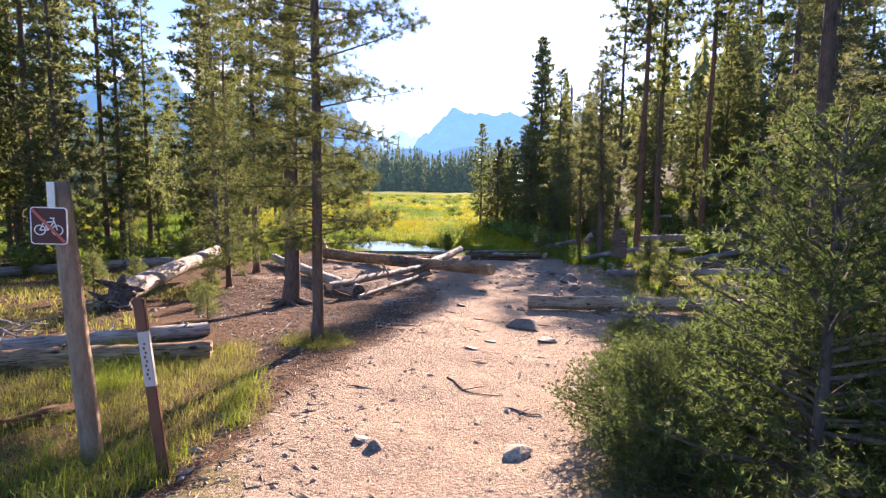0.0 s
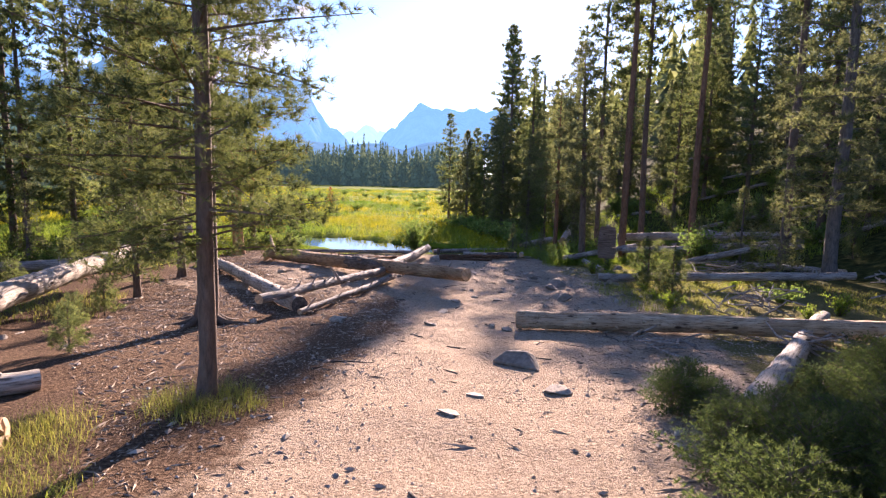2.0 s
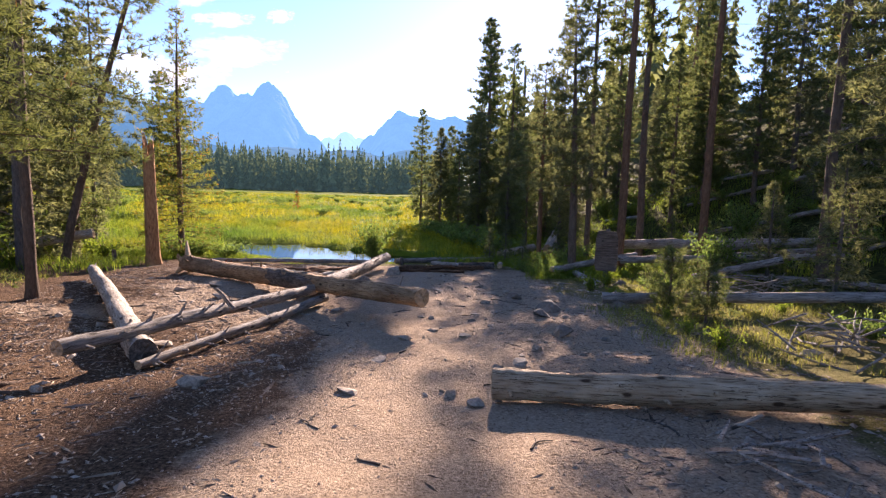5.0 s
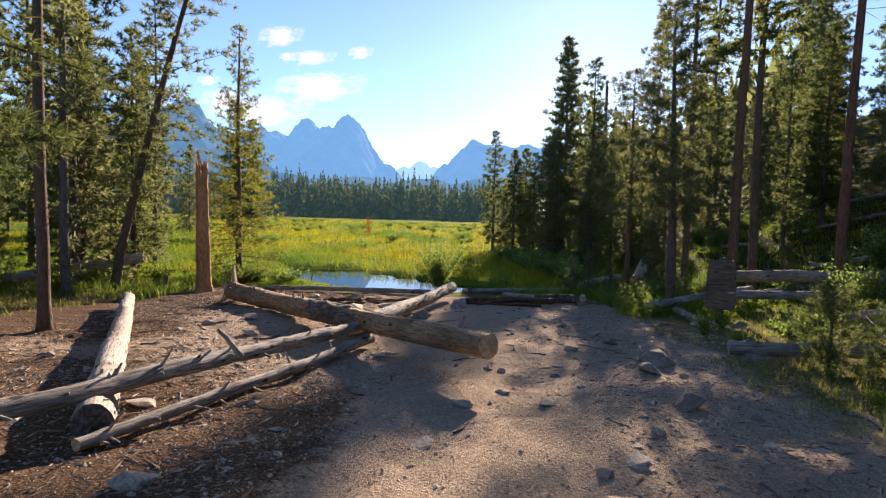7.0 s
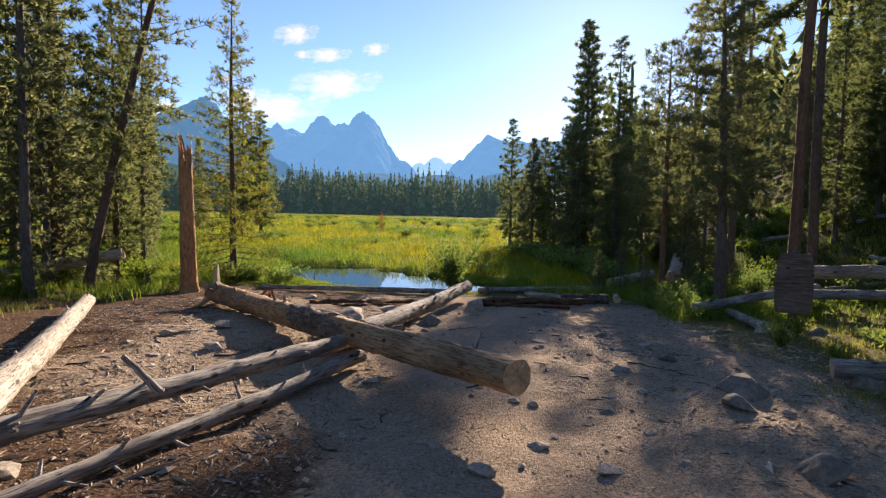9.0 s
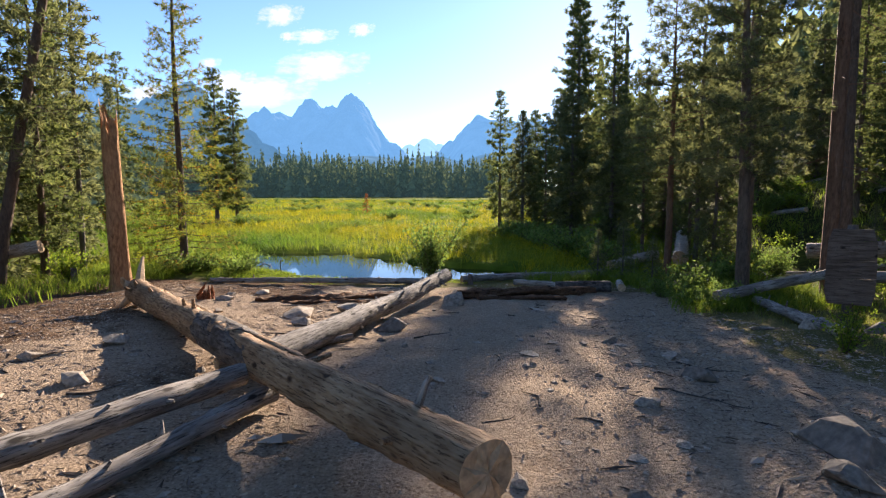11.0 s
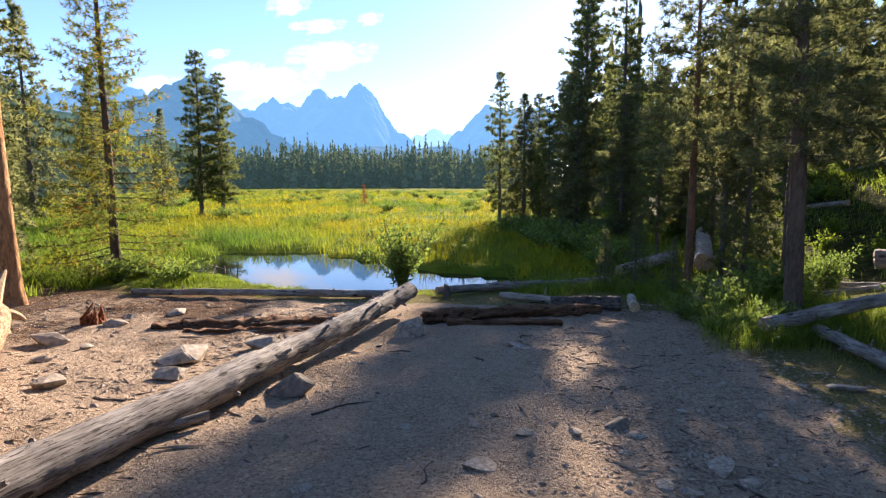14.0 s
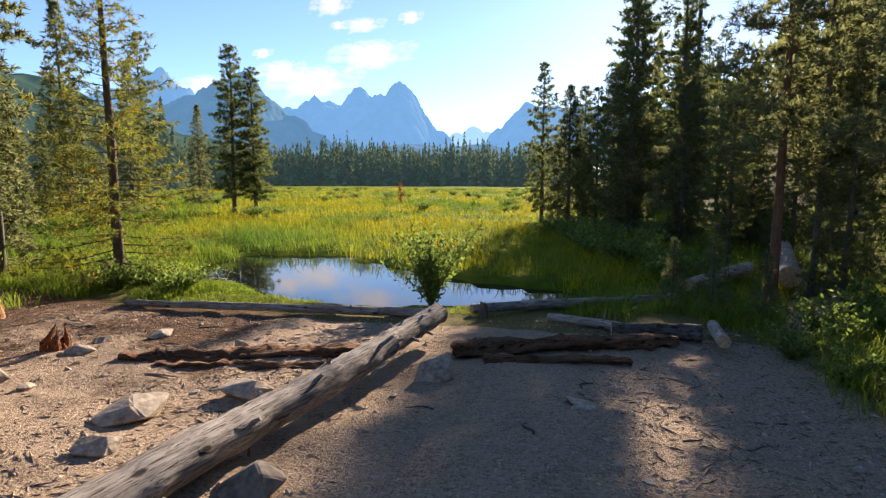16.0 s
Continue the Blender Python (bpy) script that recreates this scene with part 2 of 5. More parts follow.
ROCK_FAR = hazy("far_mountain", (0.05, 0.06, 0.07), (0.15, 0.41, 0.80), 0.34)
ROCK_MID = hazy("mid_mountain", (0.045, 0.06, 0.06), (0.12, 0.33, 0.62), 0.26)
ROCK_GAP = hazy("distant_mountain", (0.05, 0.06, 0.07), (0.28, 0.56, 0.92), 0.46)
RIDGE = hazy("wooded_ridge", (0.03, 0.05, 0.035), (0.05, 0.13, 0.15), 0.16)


def water_material():
    m, nt = nodes_of("water")
    n = noise_of(nt, coords(nt), 3.5, 3, (1, 0.6, 1))
    finish(nt, (0.012, 0.016, 0.012), 0.03, n, 0.025, 0.02, 0.5).inputs["IOR"].default_value = 1.33
    return m


WATER = water_material()


def cloud_material():
    m, nt = nodes_of("cloud")
    uv = coords(nt, "Generated")
    n = noise_of(nt, uv, 3.2, 7, (1.8, 1, 1), 0.6)
    g = nt.nodes.new("ShaderNodeTexGradient")
    g.gradient_type = "SPHERICAL"
    mp = nt.nodes.new("ShaderNodeMapping")
    mp.inputs["Location"].default_value, mp.inputs["Scale"].default_value = (-1, 0, -1), (2, 0, 2)
    nt.links.new(uv, mp.inputs[0])
    nt.links.new(mp.outputs[0], g.inputs[0])
    s = nt.nodes.new("ShaderNodeMath")
    s.operation = "MULTIPLY_ADD"
    nt.links.new(n, s.inputs[0])
    s.inputs[1].default_value = 1.7
    off = nt.nodes.new("ShaderNodeMath")
    off.operation = "ADD"
    nt.links.new(g.outputs["Fac"], off.inputs[0])
    off.inputs[1].default_value = -0.92
    nt.links.new(off.outputs[0], s.inputs[2])
    a = ramp(nt, s.outputs[0], [(0.0, (0, 0, 0)), (0.4, (0.35, 0.35, 0.35)), (0.85, (0.8, 0.8, 0.8))])
    e, t, x, o = nt.nodes.new("ShaderNodeEmission"), nt.nodes.new("ShaderNodeBsdfTransparent"), nt.nodes.new("ShaderNodeMixShader"), nt.nodes.new("ShaderNodeOutputMaterial")
    e.inputs[0].default_value, e.inputs[1].default_value = (1, 0.93, 0.88, 1), 0.5
    nt.links.new(a, x.inputs[0])
    nt.links.new(t.outputs[0], x.inputs[1])
    nt.links.new(e.outputs[0], x.inputs[2])
    nt.links.new(x.outputs[0], o.inputs[0])
    return m


CLOUD = cloud_material()

# ---- geometry helpers ----


def mesh_of(name, verts, faces, material, smooth=False):
    me = bpy.data.meshes.new(name)
    me.from_pydata(np.asarray(verts).tolist() if not isinstance(verts, list) else verts, [], faces if isinstance(faces, list) else faces.tolist())
    me.materials.append(material)
    if smooth:
        me.shade_smooth()
    return me


def triangles(name, corners, material):
    """A mesh of loose triangles from an (n, 3, 3) array."""
    n = len(corners)
    me = bpy.data.meshes.new(name)
    me.vertices.add(3 * n)
    me.vertices.foreach_set("co", np.ascontiguousarray(corners, dtype=np.float32).ravel())
    me.loops.add(3 * n)
    me.loops.foreach_set("vertex_index", np.arange(3 * n, dtype=np.int32))
    me.polygons.add(n)
    me.polygons.foreach_set("loop_start", np.arange(0, 3 * n, 3, dtype=np.int32))
    me.update(calc_edges=True)
    me.materials.append(material)
    return me


def thing(name, m, label, category, group="", kind=""):
    ob = new(name)
    ob.matrix_world = m
    return tagged(ob, label, category, group, kind)


def part(name, bm, material, parent, label="", smooth=False):
    """One mesh object under a thing or a part; bm is a bmesh or a finished mesh."""
    if isinstance(bm, bmesh.types.BMesh):
        me = bpy.data.meshes.new(name)
        bm.to_mesh(me)
        bm.free()
        me.materials.append(material)
        if smooth:
            me.shade_smooth()
    else:
        me = bm
    ob = new(name, me)
    ob.parent = parent
    if label:
        ob["label"] = label
    return ob


def lattice(seed):
    return np.random.default_rng(seed).random((64, 64))


def vnoise(x, y, scale, seed):
    """Smooth value noise from -1 to 1."""
    g = lattice(seed)
    u, v = np.asarray(x, float) / scale + 1000.3, np.asarray(y, float) / scale + 1000.7
    i, j = np.floor(u).astype(int), np.floor(v).astype(int)
    f, h = u - i, v - j
    f, h = f * f * (3 - 2 * f), h * h * (3 - 2 * h)
    a = g[i % 64, j % 64] * (1 - f) + g[(i + 1) % 64, j % 64] * f
    b = g[i % 64, (j + 1) % 64] * (1 - f) + g[(i + 1) % 64, (j + 1) % 64] * f
    return 2 * (a * (1 - h) + b * h) - 1


PROFILE_Y = [-40, -4, 0, 3, 6.5, 7.5, 10.5, 12, 13.5, 16, 18.4, 19.6, 21.3, 23.2, 24.2, 26, 30, 5000]
PROFILE_Z = [1.6, 0.25, 0, -0.27, -0.47, -0.57, -0.78, -0.88, -0.95, -1.05, -1.12, -1.24, -1.33, -1.42, -1.48, -1.54, -1.5, -1.5]
WATER_Z = -1.61


def to_segment(x, y, a, b):
    dx, dy = b[0] - a[0], b[1] - a[1]
    t = np.clip(((x - a[0]) * dx + (y - a[1]) * dy) / (dx * dx + dy * dy), 0, 1)
    return np.hypot(x - a[0] - t * dx, y - a[1] - t * dy), t


def pond(x, y):
    """1 in the pond and its little inlet, 0 on land."""
    d, t = to_segment(x, y, (-4.3, 29.3), (-1.1, 26.7))
    d2, _ = to_segment(x, y, (-4.6, 29.6), (-10.5, 35.5))
    d3, t3 = to_segment(x, y, (-1.1, 26.7), (2.2, 26.2))
    wob = 0.25 * vnoise(x, y, 1.4, 5)
    wet = np.maximum((2.05 - 0.25 * t + wob - d) / 0.4, (1.75 - 1.0 * t3 + wob - d3) / 0.4)
    return np.clip(np.maximum(wet, (0.3 - d2) / 0.4) + 0.5, 0, 1)


def side_trail(x, y):
    """Distance from the two narrow trails that leave the clearing."""
    lines = ((4.0, 20.6), (5.3, 23.2), (6.5, 25.5), (7.9, 28.2)), ((-5.6, 23.6), (-7.2, 24.5), (-10.0, 25.6))
    return np.minimum.reduce([to_segment(x, y, a, b)[0] for line in lines for a, b in zip(line, line[1:])])


def ground_z(x, y):
    x, y = np.asarray(x, float), np.asarray(y, float)
    z = np.interp(y, PROFILE_Y, PROFILE_Z)
    d = x - np.interp(y, [-50, 8, 16, 24, 32, 1000], [8.5, 9.5, 11.5, 11.5, 9.5, 125.7])
    rise = 0.5 * 1.2 * np.log1p(np.exp(np.clip(d, -40, 40) / 1.2))
    z = z + np.where(rise > 14, 14 + (rise - 14) * 0.05, rise)
    near = np.clip((60 - np.hypot(x, y - 12)) / 20, 0, 1)
    z = z + near * (0.05 * vnoise(x, y, 2.3, 1) + 0.024 * vnoise(x, y, 0.7, 2) + np.interp(y, [7, 11], [0.006, 0.025]) * vnoise(x, y, 0.28, 3))
    z = z + np.clip((y - 28) / 6, 0, 1) * 0.07 * vnoise(x, y, 4.0, 4)
    return z - 0.45 * pond(x, y)


def gz(x, y):
    return float(ground_z(x, y))


def spaced(lo, hi, step, near_lo, near_hi, grow=1.16):
    v = list(np.arange(near_lo, near_hi, step))
    s = step
    while v[-1] < hi:
        s *= grow
        v.append(v[-1] + s)
    s = step
    while v[0] > lo:
        s *= grow
        v.insert(0, v[0] - s)
    return np.array(v)


def trail(x, y):
    """Distance from the worn line."""
    return np.abs(x - np.interp(y, [-5, 0, 4, 8, 12, 16, 20, 40], [0.0, 0.1, 0.35, 0.8, 1.2, 1.4, 1.2, 1.2]))


def build_ground():
    xs, ys = spaced(-3500, 3500, 0.1, -6.0, 7.0), spaced(-120, 4500, 0.1, 1.5, 25.0)
    X, Y = np.meshgrid(xs, ys)
    Z = ground_z(X, Y)
    nx, ny = len(xs), len(ys)
    idx = np.arange(nx * ny).reshape(ny, nx)
    faces = np.stack([idx[:-1, :-1], idx[:-1, 1:], idx[1:, 1:], idx[1:, :-1]], -1).reshape(-1, 4)
    me = bpy.data.meshes.new("ground")
    me.vertices.add(nx * ny)
    me.vertices.foreach_set("co", np.stack([X, Y, Z], -1).astype(np.float32).ravel())
    me.loops.add(4 * len(faces))
    me.loops.foreach_set("vertex_index", faces.astype(np.int32).ravel())
    me.polygons.add(len(faces))
    me.polygons.foreach_set("loop_start", np.arange(0, 4 * len(faces), 4, dtype=np.int32))
    me.update(calc_edges=True)
    me.materials.append(GROUND)
    me.shade_smooth()
    x, y = X.ravel(), Y.ravel()
    n1 = vnoise(x, y, 1.7, 11)
    clear_l = np.interp(y, [-5, 3, 6, 8, 12, 15, 18, 21, 24.0, 24.6], [-0.9, -1.0, -1.5, -3.4, -4.6, -5.6, -6.2, -6.6, -6.4, 9])
    clear_r = np.interp(y, [-5, 3, 6, 9, 12, 15, 18, 21, 23.0, 24], [0.8, 0.9, 2.6, 4.2, 4.6, 4.4, 4.6, 4.6, 4.4, -9])
    out = np.maximum(clear_l - x, x - clear_r)
    trod = np.clip((side_trail(x, y) - 0.22) / 0.25, 0, 1)
    grassy = np.clip(0.5 + out / 0.9 + 0.35 * n1, 0, 1) * trod
    meadow = np.clip((y - 24.3 - 0.5 * n1) / 1.5, 0, 1) * trod
    side = np.clip((np.interp(y, [-5, 0, 4, 8, 12, 16], [0.0, 0.1, 0.35, 0.8, 1.0, 1.0]) - np.interp(y, [5.5, 9], [1.25, 0.7]) - x) / 0.7, 0, 1) * np.clip((15.5 - y) / 3, 0, 1)
    litter = np.clip(0.12 + 0.5 * vnoise(x, y, 2.0, 12) + 0.3 * vnoise(x, y, 0.6, 19) + np.where(x > 1, 0.02, 0.1) * trail(x, y) + 0.85 * side, 0, 1) * np.clip(1 - meadow, 0, 1) * np.interp(x - np.interp(y, [0, 8, 12, 16], [0.1, 0.8, 1.1, 0.2]), [-1.9, 0.3], [1.0, 0.25])
    cover = np.stack([grassy * (1 - 0.45 * np.clip(litter, 0, 1)), meadow, litter, np.ones_like(x)], -1)
    me.attributes.new("cover", "FLOAT_COLOR", "POINT").data.foreach_set("color", cover.astype(np.float32).ravel())
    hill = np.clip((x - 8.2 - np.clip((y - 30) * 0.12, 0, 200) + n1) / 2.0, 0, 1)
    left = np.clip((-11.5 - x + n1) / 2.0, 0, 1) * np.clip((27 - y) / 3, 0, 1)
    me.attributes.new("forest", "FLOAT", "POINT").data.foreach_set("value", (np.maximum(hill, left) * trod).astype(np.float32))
    tagged(new("ground", me), "bare trodden earth running into grass, meadow and wooded slope", "ground", kind="structure")


build_ground()
wm = mesh_of("pond", [(-14, 23.5, 0), (6, 23.5, 0), (6, 38, 0), (-14, 38, 0)], [(0, 1, 2, 3)], WATER)
pond_ob = tagged(new("water", wm), "still shallow pond that mirrors the sky at the meadow's edge", "water", kind="structure")
pond_ob.location.z = WATER_Z

# ---- mountains, clouds ----


def mountain(name, peaks, dist, material, label, seed, step=12.0, rough=1.0):
    """A massif: peaks (bearing in degrees, height, half width) joined, with ridged noise."""
    lo = min(dist * math.tan(radians(a)) - 2.6 * w for a, _, w in peaks)
    hi = max(dist * math.tan(radians(a)) + 2.6 * w for a, _, w in peaks)
    xs, ds = np.arange(lo, hi + step, step), np.arange(-620, 120, step * 1.5)
    X, D = np.meshgrid(xs, ds)
    H = np.full_like(X, -6.0)
    ridge = sum(a * np.abs(vnoise(X + 0.35 * D, D, s, seed + k)) for k, (a, s) in enumerate(((0.10, 190), (0.07, 80), (0.045, 34), (0.026, 15))))
    for a, h, w in peaks:
        x0 = dist * math.tan(radians(a))
        r = np.hypot((X - x0) / w, np.where(D < 0, D / (w * 2.2), D / w))
        H = np.maximum(H, h * np.exp(-r * r * 0.7) * (1.09 - rough * ridge))
    span = np.clip(np.minimum(X - lo, hi - X) / (0.3 * (hi - lo)), 0, 1)
    H = np.maximum(H, 0.6 * min(p[1] for p in peaks) * span * np.exp(np.minimum(D, 0) / 900) * (1.1 - 2 * ridge))
    idx = np.arange(X.size).reshape(X.shape)
    faces = np.stack([idx[:-1, :-1], idx[:-1, 1:], idx[1:, 1:], idx[1:, :-1]], -1).reshape(-1, 4)
    me = mesh_of(name, np.stack([X, D + dist, H - 2], -1).reshape(-1, 3), faces, material, False)
    return tagged(new(name, me), label, "mountain", kind="structure")


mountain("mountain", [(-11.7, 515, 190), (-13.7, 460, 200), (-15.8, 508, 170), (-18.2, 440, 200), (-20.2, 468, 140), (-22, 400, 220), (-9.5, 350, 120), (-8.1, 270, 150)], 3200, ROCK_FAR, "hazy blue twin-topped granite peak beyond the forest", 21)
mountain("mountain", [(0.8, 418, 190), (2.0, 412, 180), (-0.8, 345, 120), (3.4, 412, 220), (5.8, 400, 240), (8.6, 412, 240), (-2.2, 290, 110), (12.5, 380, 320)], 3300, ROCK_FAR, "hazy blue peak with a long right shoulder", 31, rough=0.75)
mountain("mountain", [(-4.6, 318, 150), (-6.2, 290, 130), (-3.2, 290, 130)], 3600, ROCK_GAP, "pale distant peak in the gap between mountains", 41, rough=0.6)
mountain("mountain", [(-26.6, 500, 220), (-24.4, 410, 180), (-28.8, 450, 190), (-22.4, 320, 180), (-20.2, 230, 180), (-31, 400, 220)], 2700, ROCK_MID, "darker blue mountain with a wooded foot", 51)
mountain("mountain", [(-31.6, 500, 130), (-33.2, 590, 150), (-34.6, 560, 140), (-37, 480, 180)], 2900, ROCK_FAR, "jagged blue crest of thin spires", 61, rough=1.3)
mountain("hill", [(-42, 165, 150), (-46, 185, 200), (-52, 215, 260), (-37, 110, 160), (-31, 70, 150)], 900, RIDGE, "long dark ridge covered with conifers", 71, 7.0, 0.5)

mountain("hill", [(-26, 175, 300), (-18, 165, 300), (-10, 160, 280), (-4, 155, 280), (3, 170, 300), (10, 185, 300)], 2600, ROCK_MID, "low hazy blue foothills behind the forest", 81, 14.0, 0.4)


def cloud(az, el, w, h):
    d = 4200
    x, z = d * math.tan(radians(az)), d * math.tan(radians(el)) / math.cos(radians(az))
    W, H = d * math.tan(radians(w)) / 2, d * math.tan(radians(h)) / 2
    me = mesh_of("cloud", [(-W, 0, -H), (W, 0, -H), (W, 1, H), (-W, 1, H)], [(0, 1, 2, 3)], CLOUD)
    ob = tagged(new("cloud", me), "small white fair-weather cloud", "cloud", "clouds over the mountains", "structure")
    ob.location = (x, d, z)
    ob.visible_shadow = False


for c in ((-14.8, 11.9, 10, 3.4), (-20.3, 9.3, 11.5, 3.6), (-23.2, 10.1, 6, 2.6), (-15.5, 14.5, 5.4, 1.7), (-10.8, 15.3, 2.8, 1.5), (-18.4, 16.1, 5, 2.4), (-17.8, 14.4, 1.6, 1.0), (-24.7, 11.6, 2.6, 1.2), (-30.0, 8.6, 6, 2.2), (-32.8, 7.7, 3, 1.4)):
    cloud(*c)

# ---- plants ----


def unit(v):
    return v / np.maximum(np.linalg.norm(v, axis=-1, keepdims=True), 1e-9)


def tufts(rng, centres, dirs, n, length, width, spread=0.8):
    """n slim needles at each centre, fanned round its direction."""
    c, d = np.repeat(centres, n, 0), np.repeat(dirs, n, 0)
    v = unit(d + spread * rng.normal(size=d.shape))
    side = unit(np.cross(v, rng.normal(size=v.shape)))
    L = length * rng.uniform(0.6, 1.2, (len(c), 1))
    W = width * rng.uniform(0.7, 1.3, (len(c), 1))
    base = c + v * L * 0.08
    return np.stack([base - side * W / 2, base + side * W / 2, c + v * L], 1)


def tube(points, radii, sides=7, cap=True):
    """Verts and faces of a tube along points."""
    pts = np.asarray(points, float)
    verts, faces = [], []
    tang = unit(np.gradient(pts, axis=0))
    up = np.array([0.0, 0, 1]) if abs(tang[0][2]) < 0.8 else np.array([1.0, 0, 0])
    for p, t, r in zip(pts, tang, radii):
        a = unit(np.cross(up, t))
        b = np.cross(t, a)
        for k in range(sides):
            th = 2 * math.pi * k / sides
            verts.append(tuple(p + r * (math.cos(th) * a + math.sin(th) * b)))
    for i in range(len(pts) - 1):
        for k in range(sides):
            k2 = (k + 1) % sides
            faces.append((i * sides + k, i * sides + k2, (i + 1) * sides + k2, (i + 1) * sides + k))
    if cap:
        faces.append(tuple(range(sides - 1, -1, -1)))
        faces.append(tuple(range((len(pts) - 1) * sides, len(pts) * sides)))
    return verts, faces


def join(pieces):
    verts, faces = [], []
    for v, f in pieces:
        o = len(verts)
        verts += v
        faces += [tuple(i + o for i in q) for q in f]
    return verts, faces


def conifer(name, seed, h, r, start, spread, needles, wood, label, branches=90, needle=0.11, width=0.012, per=9, step=0.12, form="pine", dead=0, lean=(0, 0), top_u=1.0, sag=0.15, category="tree"):
    """A conifer at the origin: trunk, limbs and a crown of needle tufts."""
    rng = np.random.default_rng(seed)
    root = thing(name, Matrix(), label, category)
    us = np.concatenate([[0, 0.012, 0.035], np.linspace(0.1, 1, 12)])
    n = len(us)
    wob = np.cumsum(rng.normal(0, 0.012 * h / 10, (n, 2)), 0)
    axis = np.stack([wob[:, 0] + lean[0] * us ** 1.2 * h, wob[:, 1] + lean[1] * us ** 1.2 * h, us * h * top_u], -1)
    axis[0, :2] = 0
    rad = r * (1 - us) ** 0.8 + 0.008
    rad[0], rad[1] = rad[0] * 1.45, rad[1] * 1.15
    axis[0, 2] = -0.12
    v, f = tube(axis, rad, 9)
    part("trunk", mesh_of("trunk", v, f, wood, True), wood, root)
    limbs, cen, drs = [], [], []
    total = branches + dead
    for k in range(total):
        is_dead = k >= branches
        u = start + (1 - start) * ((k + rng.random()) / max(1, branches)) ** (0.95 if form == "spruce" else 1.15) if not is_dead else rng.uniform(0.12, max(start, 0.3))
        u = min(u, 0.985)
        p0 = np.array([np.interp(u, us, axis[:, i]) for i in range(3)])
        q = (u - start) / (1 - start)
        if form == "spruce":
            ln = spread * ((1 - q) ** 0.8 * 0.95 + 0.05) * rng.uniform(0.7, 1.1)
            rise = -0.25 + 0.7 * q
        elif form == "young":
            ln = spread * ((1 - q) ** 0.6) * rng.uniform(0.55, 1.15) + 0.08
            rise = 0.15 + 0.6 * q
        else:
            ln = spread * (min(1, 0.62 + 1.3 * q) * (1 - q) ** 0.55) * rng.uniform(0.4, 1.2) + 0.1
            rise = 0.05 + 0.55 * q + rng.normal(0, 0.15)
        if is_dead:
            ln, rise = rng.uniform(0.25, 0.9) * spread * 0.6, rng.uniform(-0.5, 0.1)
        az = k * 2.399963 + rng.normal(0, 0.4)
        d = np.array([math.cos(az), math.sin(az), rise])
        m = max(4, int(ln / 0.2))
        tt = np.linspace(0, 1, m)
        pts = p0 + np.outer(tt * ln, d) + np.outer(-sag * ln * tt * tt if form != "young" else 0.12 * ln * tt * tt, [0, 0, 1]) + rng.normal(0, 0.02 * ln, (m, 3)) * tt[:, None]
        limbs.append(tube(pts[[0, m // 2, m - 1]], [max(0.005, 0.012 * ln ** 0.7), max(0.004, 0.008 * ln ** 0.7), 0.003], 3, False))
        if is_dead:
            continue
        cnt = max(3, int(ln / step))
        s = rng.uniform(0.2 if form != "pine" else 0.14, 1.0, cnt * 2) ** 0.8
        base = np.stack([np.interp(s, tt, pts[:, i]) for i in range(3)], -1)
        side = np.array([-d[1], d[0], 0]) / max(1e-6, math.hypot(d[0], d[1]))
        lat = rng.uniform(-1, 1, len(s)) * ln * (0.34 if form == "spruce" else 0.3) * (1.1 - s)
        base = base + np.outer(lat, side) + rng.normal(0, 0.035, base.shape) * (1 + ln * 0.4)
        if form == "pine":
            base[:, 2] += np.abs(lat) * 0.3
        dv = unit(np.outer(np.sign(lat) * 0.6, side) + d + np.array([0, 0, 0.25 if form != "spruce" else -0.05]))
        cen.append(base)
        drs.append(dv)
    cen.append(axis[-1:] - np.array([[0, 0, 0.02]]))
    drs.append(np.array([[0, 0, 1.0]]))
    v, f = join(limbs)
    tagged(part("branchwork", mesh_of("branchwork", v, f, wood), wood, root), kind="stuff")
    tri = tufts(rng, np.concatenate(cen), np.concatenate(drs), per, needle, width)
    part("crown", triangles("crown", tri, needles), needles, root)
    return root


def stand(ob, x, y, turn=0.0, scale=1.0, sink=0.0):
    ob.scale = (scale, scale, scale)
    ob.matrix_basis = Matrix.Translation((x, y, gz(x, y) - sink)) @ Matrix.Rotation(turn, 4, "Z") @ Matrix.Scale(scale, 4)
    return ob


def another(proto, x, y, turn, scale, label=""):
    proto_scale = proto.scale.copy()
    proto.scale = (scale, scale, scale)
    ob = copy_thing(proto, Matrix.Translation((x, y, gz(x, y))) @ Matrix.Rotation(turn, 4, "Z"))
    proto.scale = proto_scale
    if label:
        ob["label"] = label
    return ob


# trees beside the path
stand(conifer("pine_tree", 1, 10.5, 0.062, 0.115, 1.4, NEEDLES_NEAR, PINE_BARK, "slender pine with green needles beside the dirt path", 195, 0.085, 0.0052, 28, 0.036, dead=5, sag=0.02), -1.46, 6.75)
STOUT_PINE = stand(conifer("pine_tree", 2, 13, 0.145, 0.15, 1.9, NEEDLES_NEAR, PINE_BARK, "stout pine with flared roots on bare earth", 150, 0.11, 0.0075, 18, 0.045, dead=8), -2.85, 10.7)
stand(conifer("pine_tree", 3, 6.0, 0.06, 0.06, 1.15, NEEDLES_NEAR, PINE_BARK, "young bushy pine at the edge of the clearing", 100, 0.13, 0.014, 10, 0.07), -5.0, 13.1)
stand(conifer("spruce_tree", 4, 8.2, 0.10, 0.05, 1.7, NEEDLES_YELLOW, PINE_BARK, "narrow spruce with yellowing needles at the meadow's edge", 130, 0.13, 0.017, 9, 0.075, "spruce", sag=-0.16), -6.4, 26.0, 0.4)
